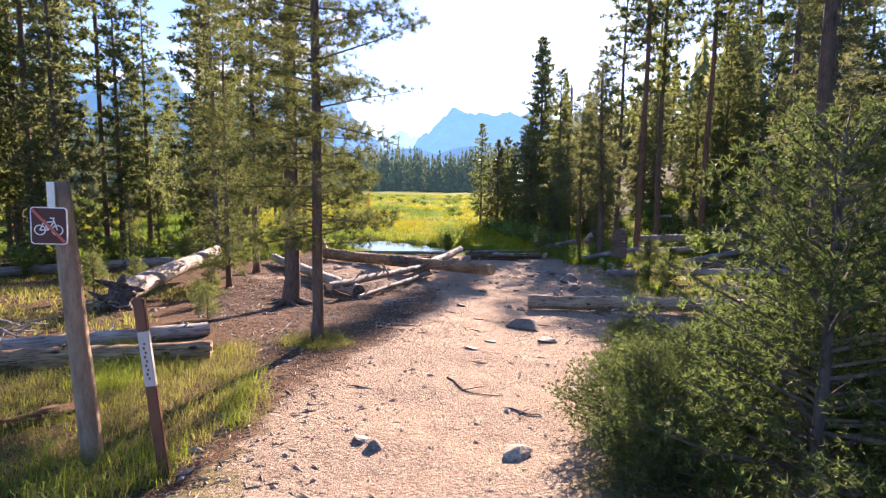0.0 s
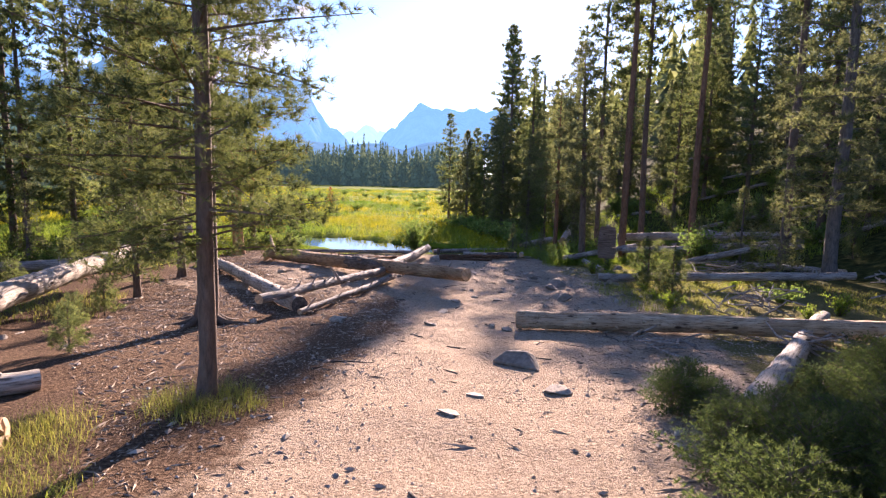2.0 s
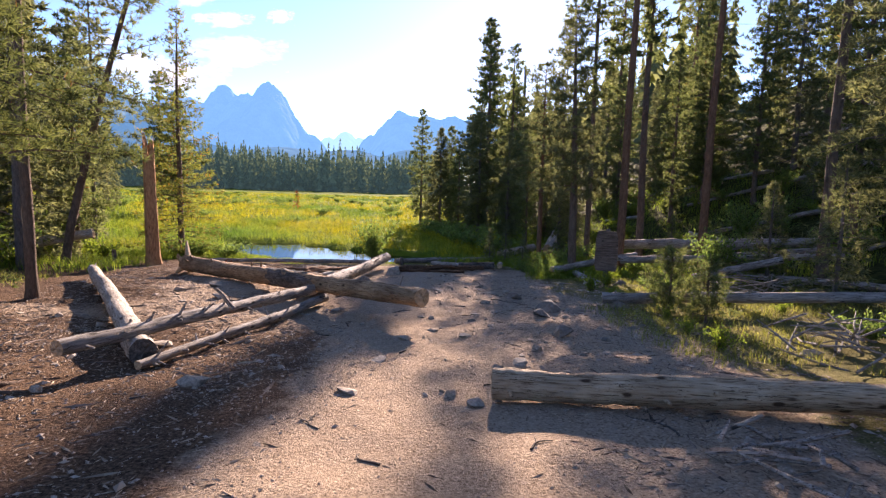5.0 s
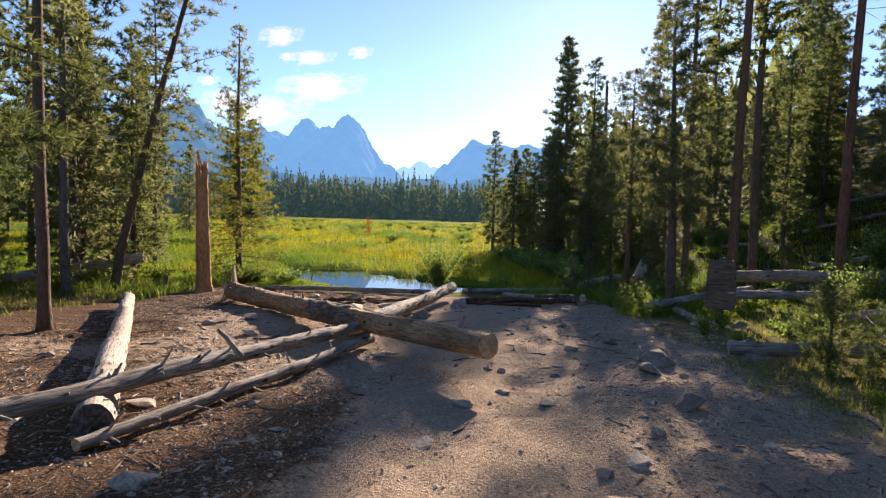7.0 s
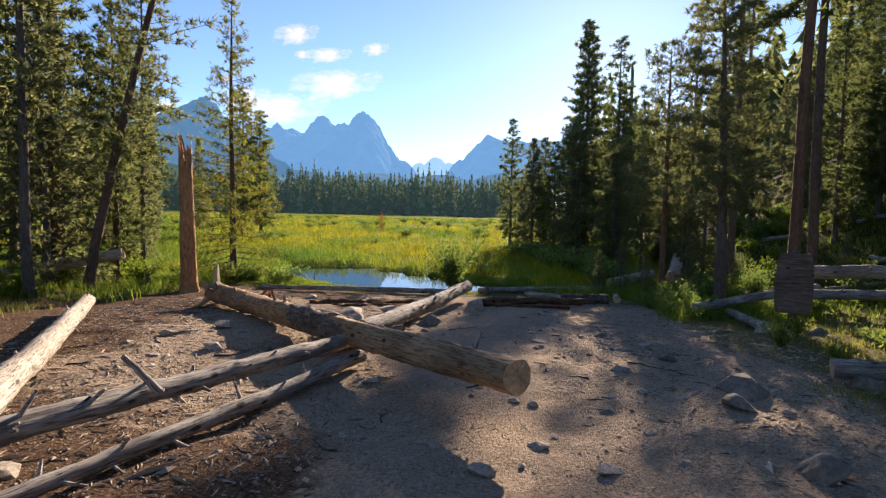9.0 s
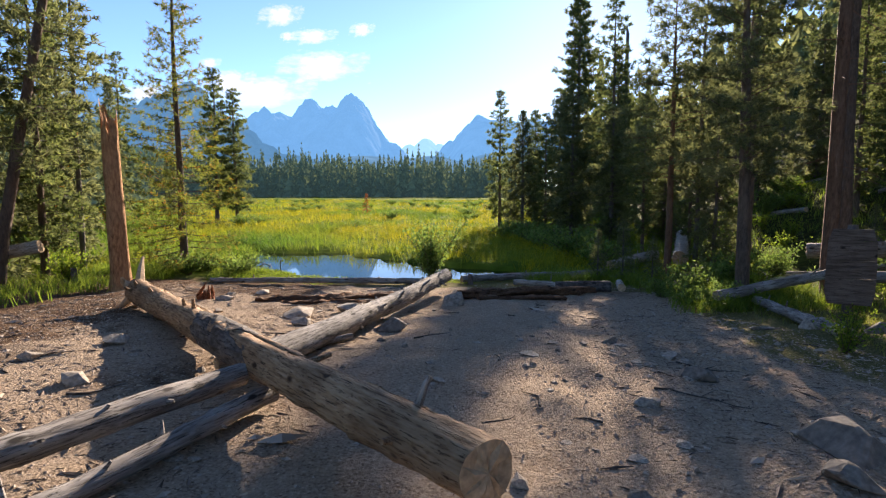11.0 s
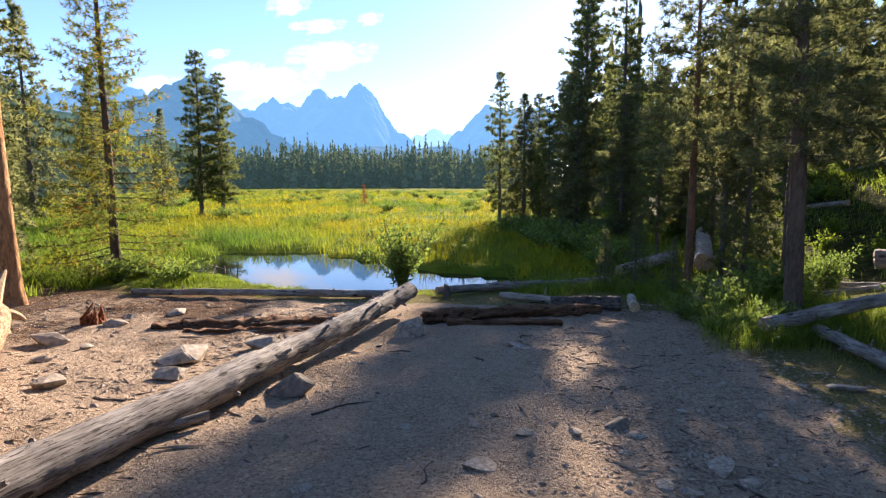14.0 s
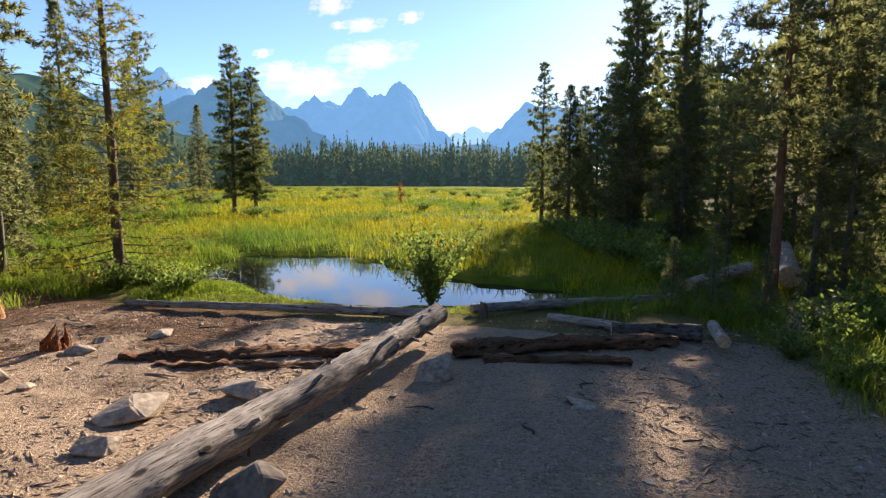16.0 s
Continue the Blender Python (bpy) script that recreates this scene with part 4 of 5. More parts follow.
def wood_log(a, b, ra, rb, material, label, seed=0, stubs=4, sag=0.0, ends=CUT_WOOD, roots=False, group="", name="fallen_log", crack=False, flat=1.0, ragged=0.0):
    """A fallen trunk from a to b (centres of its ends), with branch stubs and end faces."""
    rng = np.random.default_rng(seed + 500)
    a, b = Vector(a), Vector(b)
    L = (b - a).length
    m = Matrix.Translation(a) @ (b - a).to_track_quat("X", "Z").to_matrix().to_4x4()
    root = thing(name, m, label, "log", group)
    n, sides = max(10, int(L * 14)), 28 if crack else 16
    xs = np.linspace(0, L, n)
    bow = -sag * np.sin(np.pi * xs / L)
    wy, wz = np.cumsum(rng.normal(0, 0.003, n)), np.cumsum(rng.normal(0, 0.003, n))
    AXES[label] = xs, wy, wz + bow
    verts, faces = [], []
    phase, whorl = rng.uniform(0, 6.28), rng.uniform(0.3, 0.48)
    for i, x in enumerate(xs):
        r = ra + (rb - ra) * i / (n - 1)
        for k in range(sides):
            th = 2 * math.pi * k / sides
            rr = r * (1 + 0.05 * math.sin(3 * th + phase + x) + 0.035 * rng.normal() * 0.6 + 0.03 * math.sin(x * 3.1 + th * 2))
            rr *= 1 + 0.09 * math.exp(-((x % whorl - 0.5 * whorl) / 0.035) ** 2) * (0.6 + 0.4 * math.sin(5 * th + 9 * x))
            if ragged:
                rr *= 1 + ragged * (rng.normal() * 0.5 + math.sin(4 * th + 2.3 * x) * 0.5 + math.sin(x * 7 + phase) * 0.4)
            if crack:
                off = k - (sides * 0.2 + 1.6 * math.sin(x * 0.9 + phase) + 0.5 * math.sin(x * 4.1))
                if abs(off) < 1.5 and 0.08 * L < x < 0.97 * L:
                    th -= 0.6 * off * 2 * math.pi / sides * (abs(off) > 0.5)
                    rr *= 0.5 if abs(off) <= 0.5 else 0.97
            verts.append((x, wy[i] + rr * math.cos(th), wz[i] + bow[i] + flat * rr * math.sin(th)))
    for i in range(n - 1):
        for k in range(sides):
            k2 = (k + 1) % sides
            faces.append((i * sides + k, (i + 1) * sides + k, (i + 1) * sides + k2, i * sides + k2))
    part("trunk", mesh_of("trunk", verts, faces, material, True), material, root)
    for end, i, sgn in ((0, 0, -1), (1, n - 1, 1)):
        r = (ra, rb)[end]
        ring = [Vector(verts[i * sides + k]) for k in range(sides)]
        c = sum(ring, Vector()) / sides
        inner = [c + (p - c) * 0.5 + Vector((sgn * r * rng.uniform(-0.12, 0.16), 0, 0)) for p in ring]
        v = [tuple(p) for p in ring + inner + [c + Vector((sgn * r * 0.06, 0, 0))]]
        f = [(k, (k + 1) % sides, sides + (k + 1) % sides, sides + k) for k in range(sides)] + [(sides + k, sides + (k + 1) % sides, 2 * sides) for k in range(sides)]
        if sgn < 0:
            f = [q[::-1] for q in f]
        part("cut_face", mesh_of("cut_face", v, f, ends), ends, root)
    for _ in range(stubs):
        i = int(np.clip(round((whorl * (int(rng.integers(0, max(1, int(L / whorl)))) + 0.5) + rng.normal(0, 0.02)) / L * (n - 1)), 2, n - 3))
        th = rng.uniform(-0.6, 3.7)
        r = ra + (rb - ra) * i / (n - 1)
        ln = rng.uniform(0.02, 0.1) * (1 + (rng.random() < 0.15))
        p = np.array([xs[i], wy[i] + 0.85 * r * math.cos(th), wz[i] + bow[i] + 0.85 * r * math.sin(th)])
        d = np.array([rng.uniform(0.1, 0.7), math.cos(th), math.sin(th)])
        t = np.array([0, 0.4, 1])[:, None]
        v, f = tube(p + t * d * (ln + 0.15 * r), [0.15 * r + 0.007, 0.11 * r + 0.005, 0.08 * r + 0.003], 6)
        part("branch_stub", mesh_of("branch_stub", v, f, material), material, root)
    if roots:
        for k in range(9 if material is PALE_WOOD else 5):
            th = k * (0.7 if material is PALE_WOOD else 1.26) + rng.normal(0, 0.2)
            d = np.array([-rng.uniform(0.2, 1.0), math.cos(th), math.sin(th)])
            t = np.linspace(0, 1, 4)[:, None]
            ln = rng.uniform(0.2, 0.42)
            p = np.array([0.05, 0.6 * ra * math.cos(th), 0.6 * ra * math.sin(th)]) + t * d * ln + t * t * rng.normal(0, 0.12, 3)
            v, f = tube(p, [0.45 * ra, 0.36 * ra, 0.25 * ra, 0.1 * ra], 7)
            part("root", mesh_of("root", v, f, ends), ends, root)
    return root


LOGS = (
    ((-4.3, 20.4, -1.02), (1.3, 13.65, -0.5), 0.19, 0.135, TAN_WOOD, "long peeled tan log lying across other logs", 1, 8, 0),
    ((-2.2, 11.05, -0.55), (-0.55, 15.5, -0.74), 0.075, 0.085, GREY_WOOD, "grey weathered log with a broken branch stub", 2, 18, 0),
    ((-1.65, 11.4, -0.82), (-0.33, 15.5, -0.9), 0.045, 0.07, GREY_WOOD, "thin grey log lying on the earth", 3, 20, 0),
    ((-1.7, 11.65, -0.76), (-5.6, 18.6, -0.93), 0.14, 0.11, PALE_WOOD, "pale barkless log lying on bare earth", 4, 6, 0),
    ((-0.72, 16.15, -0.9), (0.72, 22.3, -1.02), 0.14, 0.118, GREY_WOOD, "thick cracked grey log beside the clearing", 5, 22, 0),
    ((1.7, 10.42, -0.66), (6.9, 8.85, -0.42), 0.128, 0.122, SUNLIT_TAN, "heavy tan log with sawn end across the clearing", 6, 9, 0),
    ((2.6, 6.1, -0.33), (7.2, 11.5, -0.85), 0.125, 0.1, PALE_WOOD, "pale sawn log half under young firs", 7, 5, 0),
    ((4.6, 15.5, -0.86), (9.6, 13.8, -0.45), 0.1, 0.085, GREY_WOOD, "grey log lying in yellow grass", 8, 10, 0),
    ((-5.5, 9.5, -0.45), (-6.05, 15.0, -0.36), 0.2, 0.14, PALE_WOOD, "bleached fallen tree with its dark root plate", 9, 4, 0),
    ((-4.6, 5.75, -0.3), (-2.98, 7.12, -0.43), 0.1, 0.09, PALE_WOOD, "short pale log in the grass", 10, 4, 0),
    ((-5.6, 4.9, -0.27), (-2.4, 5.85, -0.32), 0.12, 0.115, TAN_WOOD, "brown sawn log in the grass", 11, 3, 0),
    ((-11.2, 13.6, -0.8), (-7.6, 16.6, -0.85), 0.12, 0.1, GREY_WOOD, "grey log under the trees", 12, 6, 0),
    ((-7.5, 22.4, -0.5), (-11.2, 21.6, -1.22), 0.13, 0.16, PALE_WOOD, "bleached log propped among the trees", 13, 6, 0),
    ((-4.75, 23.95, -1.40), (0.3, 23.75, -1.38), 0.055, 0.07, GREY_WOOD, "thin grey log edging the pond bank", 14, 6, 0),
    ((0.95, 24.2, -1.38), (4.5, 26.1, -1.45), 0.075, 0.085, GREY_WOOD, "grey log rail beside the pond", 15, 4, 0),
    ((2.1, 23.75, -1.36), (3.3, 23.3, -1.38), 0.06, 0.075, PALE_WOOD, "short bleached log by the pond", 16, 2, 0),
    ((2.9, 23.1, -1.34), (4.0, 23.0, -1.32), 0.1, 0.11, DARK_LOG, "dark shaded log at the wood's edge", 17, 2, 0),
    ((4.02, 22.25, -1.22), (4.25, 23.4, -1.3), 0.075, 0.07, PALE_WOOD, "bleached log end sticking out of grass", 18, 1, 0),
    ((6.8, 27.0, -1.2), (8.7, 32.2, -0.75), 0.2, 0.16, PALE_WOOD, "bleached log on the forest floor", 19, 5, 0),
    ((6.6, 28.5, -1.25), (4.9, 26.9, -1.35), 0.15, 0.12, PALE_WOOD, "bleached leaning log in brush", 20, 3, 0),
    ((5.2, 20.9, -1.12), (7.9, 21.6, -0.72), 0.09, 0.08, GREY_WOOD, "grey log propped on another near the sign", 21, 4, 0),
    ((5.9, 21.0, -1.2), (5.55, 18.1, -1.02), 0.07, 0.085, GREY_WOOD, "thin grey log on the ground near the sign", 22, 3, 0),
    ((7.7, 22.8, -0.55), (12.3, 19.9, -0.1), 0.15, 0.12, GREY_WOOD, "grey barkless log on the slope", 23, 12, 0),
    ((7.3, 21.2, -0.85), (11.6, 18.3, -0.35), 0.1, 0.08, GREY_WOOD, "grey log lying across the slope", 24, 10, 0),
    ((7.9, 18.4, -0.9), (9.8, 18.0, -0.4), 0.09, 0.08, GREY_WOOD, "weathered log in the brush", 25, 6, 0),
)
for a, b, ra, rb, mat, label, seed, stubs, sag in LOGS:
    wood_log(a, b, ra, rb, mat, label, seed, stubs, sag, DARK_LOG if seed in (9, 4, 7) else CUT_WOOD, roots=seed in (9, 1), crack=seed in (1, 2, 5, 6))

for k in range(26):
    x, y = rng_t.uniform(10.5, 24), rng_t.uniform(14, 44)
    az, ln = rng_t.uniform(0, 3.14), rng_t.uniform(2.5, 6)
    x2, y2 = x + ln * math.cos(az), y + ln * math.sin(az)
    wood_log((x, y, gz(x, y) + 0.1), (x2, y2, gz(x2, y2) + 0.12), 0.09, 0.06, GREY_WOOD, "grey windfall log on the wooded slope", 100 + k, 3, group="windfall on the slope")


def rotten(a, b, r, label, seed):
    return wood_log(a, b, r, r * 0.7, BROWN_WOOD, label, seed, 0, 0, BROWN_WOOD, name="rotten_log", flat=0.5, ragged=0.45)


rotten((-2.5, 20.85, -1.29), (0.1, 21.5, -1.29), 0.17, "split rotten brown log sunk in the earth", 201)
rotten((-2.0, 20.7, -1.29), (-0.3, 20.95, -1.29), 0.12, "crumbling orange-brown sliver of rotten log", 202)
rotten((0.95, 21.75, -1.28), (3.6, 22.7, -1.36), 0.18, "rotten brown log at the edge of the shade", 203)
rotten((1.3, 21.5, -1.3), (2.9, 21.75, -1.34), 0.09, "flat strip of rotten wood", 204)
rotten((-3.3, 3.45, -0.24), (-2.75, 4.15, -0.28), 0.09, "red-brown decayed log in the grass", 205)
wood_log((-1.15, 16.4, -0.98), (-0.15, 17.6, -1.03), 0.05, 0.03, GREY_WOOD, "short grey branch beside a thick log", 206, 2)

# broken stub branch standing on the grey log
for a, b, r, lab in (((-1.22, 13.2, -0.62), (-1.38, 13.05, -0.33), 0.03, "broken grey branch standing up from a log"), ((0.92, 14.1, -0.45), (0.97, 14.13, -0.31), 0.022, "short broken branch on the tan log")):
    wood_log(a, b, r, r * 0.6, GREY_WOOD, lab, 210, 0, name="broken_branch")

# dark bark that still clings to the long tan log
tan = [o for o in scene.objects if o.get("label", "").startswith("long peeled tan log")][0]
rng_b = np.random.default_rng(77)
bx = np.linspace(4.2, 6.1, 16)
bv, bf = [], []
tan_x, tan_y, tan_z = AXES[tan["label"]]
for i, x in enumerate(bx):
    oy, oz = np.interp(x, tan_x, tan_y), np.interp(x, tan_x, tan_z)
    r = (0.19 + (0.135 - 0.19) * x / 8.78) * 1.1
    for k in range(20):
        th = 2 * math.pi * k / 20
        e = min(i, 15 - i) / 7.5
        rr = r * (1 + 0.035 * rng_b.normal()) * (0.84 + 0.16 * min(1, e * 2.5))
        bv.append((x + (1 - e) ** 2 * (0.3 * math.sin(2 * th + 1) + 0.16 * math.sin(5 * th + i) + 0.04 * rng_b.normal()), oy + rr * math.cos(th), oz + rr * math.sin(th)))
bf = [(i * 20 + k, (i + 1) * 20 + k, (i + 1) * 20 + (k + 1) % 20, i * 20 + (k + 1) % 20) for i in range(15) for k in range(20)]
part("bark_sleeve", mesh_of("bark_sleeve", bv, bf, DARK_LOG), DARK_LOG, tan, "rough dark bark still clinging")

# ---- snag, stumps ----


def jagged_post(name, x, y, h, r, material, label, seed, category, lean=0.0, spikes=0.35):
    rng = np.random.default_rng(seed)
    root = thing(name, Matrix.Translation((x, y, gz(x, y) - 0.08)), label, category)
    sides, n = 16, 12
    top = h * (1 - spikes * rng.random(sides) ** (0.45 if spikes > 0.9 else 1) * np.array([0.25 if 5 < k < 11 else 1 for k in range(sides)]))
    verts, faces = [], []
    for i in range(n):
        u = i / (n - 1)
        for k in range(sides):
            th = 2 * math.pi * k / sides
            rr = r * (1.35 - 0.9 * min(u * 4, 0.4)) * (1 - 0.22 * u) * (1 + 0.07 * math.sin(3 * th + 2 * u) + 0.04 * rng.normal())
            verts.append((lean * u * h + rr * math.cos(th), rr * math.sin(th), top[k] * u))
    for i in range(n - 1):
        for k in range(sides):
            k2 = (k + 1) % sides
            faces.append((i * sides + k, i * sides + k2, (i + 1) * sides + k2, (i + 1) * sides + k))
    part("trunk", mesh_of("trunk", verts, faces, material, True), material, root)
    v, f = [(lean * h * 0.8, 0, h * 0.8)], []
    o = (n - 1) * sides
    v += [tuple(0.96 * (verts[o + k][i] - (lean * h, 0, 0)[i]) + (lean * h, 0, 0)[i] for i in range(3)) for k in range(sides)]
    f = [(0, 1 + k, 1 + (k + 1) % sides) for k in range(sides)]
    part("broken_top", mesh_of("broken_top", v, f, material), material, root)
    return root


jagged_post("snag", -6.0, 22.6, 3.95, 0.195, SNAG_WOOD, "broken dead trunk with bare orange-brown wood", 1, "dead tree", -0.015, 0.3)
split_stump = jagged_post("stump", -3.5, 21.1, 0.34, 0.09, RED_WOOD, "splintered red-brown rotten stump", 2, "stump", 0.1, 0.97)
split_stump.scale.z = 0.7
for k in range(9):
    az, ln = 0.7 * k, 0.16 + 0.05 * ((k * 5) % 7)
    v, f = tube([(0.1 * math.cos(az), 0.1 * math.sin(az), 0.02), (0.12 * math.cos(az), 0.12 * math.sin(az), 0.5 * ln + 0.05), (0.05 * math.cos(az) + 0.05, 0.09 * math.sin(az), ln + 0.06)], [0.055, 0.035, 0.006], 6)
    part("splinter", mesh_of("splinter", v, f, RED_WOOD), RED_WOOD, split_stump)
jagged_post("stump", -7.2, 22.9, 0.5, 0.07, GREY_BARK, "thin grey stump in grass", 3, "stump", 0, 0.2)
jagged_post("stump", 1.15, 23.95, 0.35, 0.07, GREY_BARK, "small grey stump beside a log", 4, "stump", 0, 0.2)
jagged_post("dead_pole", 8.6, 40.0, 10.0, 0.1, GREY_BARK, "bare grey dead pole above the trees", 5, "dead tree", 0.0, 0.05)

# roots that spread from the stout pine
for k in range(7):
    az = 0.4 + k * 0.9
    ln = 0.45 + 0.3 * ((k * 37) % 5) / 5
    t = np.linspace(0, 1, 6)
    rx, ry = -2.85 + np.cos(az + 0.5 * t) * (0.08 + ln * t), 10.7 + np.sin(az + 0.5 * t) * (0.08 + ln * t)
    rz = ground_z(rx, ry) + 0.14 * (1 - t) ** 2.5 - 0.012
    v, f = tube(np.stack([rx + 2.85, ry - 10.7, rz - gz(-2.85, 10.7)], -1), np.linspace(0.075, 0.012, 6), 7)
    part("root", mesh_of("root", v, f, PINE_BARK, True), PINE_BARK, STOUT_PINE)


def stick_heap(x, y, r, count, label, seed):
    """A heap of dead sticks."""
    rng = np.random.default_rng(seed)
    root = thing("stick_heap", Matrix.Translation((x, y, gz(x, y))), label, "sticks")
    for _ in range(count):
        az, ln = rng.uniform(0, 3.14), rng.uniform(0.4, 1.1) * r
        c = np.array([rng.normal(0, 0.35 * r), rng.normal(0, 0.35 * r), rng.uniform(0.02, 0.35) * r])
        d = np.array([math.cos(az), math.sin(az), rng.normal(0, 0.25)]) * ln / 2
        v, f = tube([c - d, c + rng.normal(0, 0.03, 3), c + d], [0.016, 0.014, 0.007], 5)
        part("stick", mesh_of("stick", v, f, GREY_WOOD), GREY_WOOD, root)


stick_heap(-5.0, 27.6, 1.3, 40, "heap of dead grey sticks at the pond's edge", 1)
stick_heap(-4.9, 6.3, 0.7, 24, "pile of bleached sticks in the grass", 2)
stick_heap(3.2, 8.9, 0.6, 18, "broken sticks under a log", 3)
stick_heap(5.2, 8.9, 0.8, 26, "broken branches under a fallen log", 5)
stick_heap(6.4, 12.2, 1.0, 30, "tangle of dead branches in yellow grass", 6)
stick_heap(8.3, 16.6, 1.2, 34, "heap of dead grey branches below the slope", 7)
stick_heap(9.8, 12.4, 1.3, 34, "heap of bleached branches below the slope", 8)
stick_heap(-5.7, 9.2, 0.5, 16, "tangle of dead twigs beside the root plate", 4)

# ---- signs ----


def box(bm, c, size, bevel=0.0):
    r = bmesh.ops.create_cube(bm, size=1.0, matrix=Matrix.Translation(c) @ Matrix.Diagonal((*size, 1)))
    if bevel:
        bmesh.ops.bevel(bm, geom=list({e for v in r["verts"] for e in v.link_edges}), offset=bevel, segments=2, affect="EDGES")
    return bm


def rounded_plate(w, h, t, r, y=0.0):
    """A plate in the xz plane with rounded corners."""
    bm = bmesh.new()
    ring = []
    for cx, cz, a0 in ((w / 2 - r, h / 2 - r, 0), (-w / 2 + r, h / 2 - r, 90), (-w / 2 + r, -h / 2 + r, 180), (w / 2 - r, -h / 2 + r, 270)):
        for k in range(5):
            a = radians(a0 + 22.5 * k)
            ring.append((cx + r * math.cos(a), cz + r * math.sin(a)))
    f = [bm.verts.new((x, y, z)) for x, z in ring]
    b = [bm.verts.new((x, y + t, z)) for x, z in ring]
    n = len(ring)
    bm.faces.new(f)
    bm.faces.new(b[::-1])
    for k in range(n):
        bm.faces.new((f[(k + 1) % n], f[k], b[k], b[(k + 1) % n]))
    bmesh.ops.recalc_face_normals(bm, faces=bm.faces)
    return bm


def bar(bm, a, b, w, y, t=0.002):
    """A flat bar from a to b in the xz plane."""
    a, b = Vector((a[0], 0, a[1])), Vector((b[0], 0, b[1]))
    d = b - a
    ang = math.atan2(d.z, d.x)
    m = Matrix.Translation((a + b) / 2 + Vector((0, y, 0))) @ Matrix.Rotation(-ang, 4, "Y") @ Matrix.Diagonal((d.length, t, w, 1))
    bmesh.ops.create_cube(bm, size=1.0, matrix=m)


def circle_of_bars(bm, c, r, w, y, n=20):
    for k in range(n):
        a, b = 2 * math.pi * k / n, 2 * math.pi * (k + 1.15) / n
        bar(bm, (c[0] + r * math.cos(a), c[1] + r * math.sin(a)), (c[0] + r * math.cos(b), c[1] + r * math.sin(b)), w, y)


def trail_sign():
    x, y = -2.12, 3.32
    z = gz(x, y)
    root = thing("trail_sign", Matrix.Translation((x, y, z)), "leaning wooden post with a brown no-cycling sign, in grass", "sign")
    rng = np.random.default_rng(3)
    us = np.linspace(0, 1, 14)
    pts = np.stack([0.025 - 0.135 * us, 0.02 * us, -0.1 + 1.86 * us], -1)
    v, f = tube(pts, 0.066 - 0.008 * us + rng.normal(0, 0.0015, 14), 16)
    post = part("post", mesh_of("post", v, f, POST_WOOD_UP, True), POST_WOOD_UP, root)
    bm = bmesh.new()
    box(bm, (-0.105, -0.062, 1.66), (0.05, 0.008, 0.2), 0.002)
    part("metal_strap", bm, STEEL, post, "dull grey metal strip")
    panel = part("sign_panel", rounded_plate(0.235, 0.265, 0.006, 0.025), SIGN_WHITE, root, "white-edged square metal panel")
    panel.scale = (0.84, 1, 0.84)
    panel.location = (-0.115, -0.082, 1.5)
    panel.rotation_euler = (0, radians(1.5), radians(12))
    part("brown_field", rounded_plate(0.218, 0.248, 0.002, 0.02, -0.003), SIGN_BROWN, panel, "dark brown face")
    bm = bmesh.new()
    yy = -0.0055
    circle_of_bars(bm, (-0.055, -0.03), 0.034, 0.008, yy)
    circle_of_bars(bm, (0.055, -0.03), 0.034, 0.008, yy)
    for a, b in (((-0.055, -0.03), (-0.03, 0.025)), ((-0.03, 0.025), (0.035, 0.03)), ((0.055, -0.03), (0.03, 0.05)), ((-0.005, -0.03), (0.035, 0.03)), ((-0.055, -0.03), (-0.005, -0.03)), ((-0.005, -0.03), (-0.032, 0.035)), ((-0.048, 0.038), (-0.02, 0.038)), ((0.01, 0.055), (0.04, 0.055))):
        bar(bm, a, b, 0.008, yy)
    part("bicycle_symbol", bm, SIGN_WHITE, panel, "white bicycle outline")
    bm = bmesh.new()
    bar(bm, (-0.1, 0.112), (0.1, -0.112), 0.02, -0.0085)
    part("slash", bm, SIGN_RED, panel, "red diagonal slash")


POST_WOOD_UP = bark("upright_post_wood", (0.16, 0.1, 0.065), (0.42, 0.31, 0.21), 7)
trail_sign()


def marker():
    x, y = -1.54, 3.11
    z = gz(x, y)
    m = Matrix.Translation((x, y, z)) @ Matrix.Rotation(radians(-5.8), 4, "Y")
    root = thing("trail_marker", m, "thin brown trail stake with a white band, leaning in grass", "marker post")
    bm = bmesh.new()
    box(bm, (0, 0, 0.24), (0.068, 0.03, 0.66), 0.006)
    part("lower_stake", bm, MARK_BROWN, root)
    bm = bmesh.new()
    box(bm, (0, 0, 0.735), (0.066, 0.029, 0.33), 0.005)
    band = part("white_band", bm, FADED_WHITE, root, "faded white panel")
    for k in range(9):
        bm = bmesh.new()
        box(bm, (0.004 * (-1) ** k, -0.0155, 0.62 + 0.026 * k), (0.012, 0.002, 0.013 + 0.004 * (k % 2)))
        part("letter_mark", bm, MARK_BROWN, band)
    bm = bmesh.new()
    box(bm, (0, 0, 1.0), (0.068, 0.03, 0.2), 0.006)
    part("upper_stake", bm, MARK_BROWN, root)


marker()


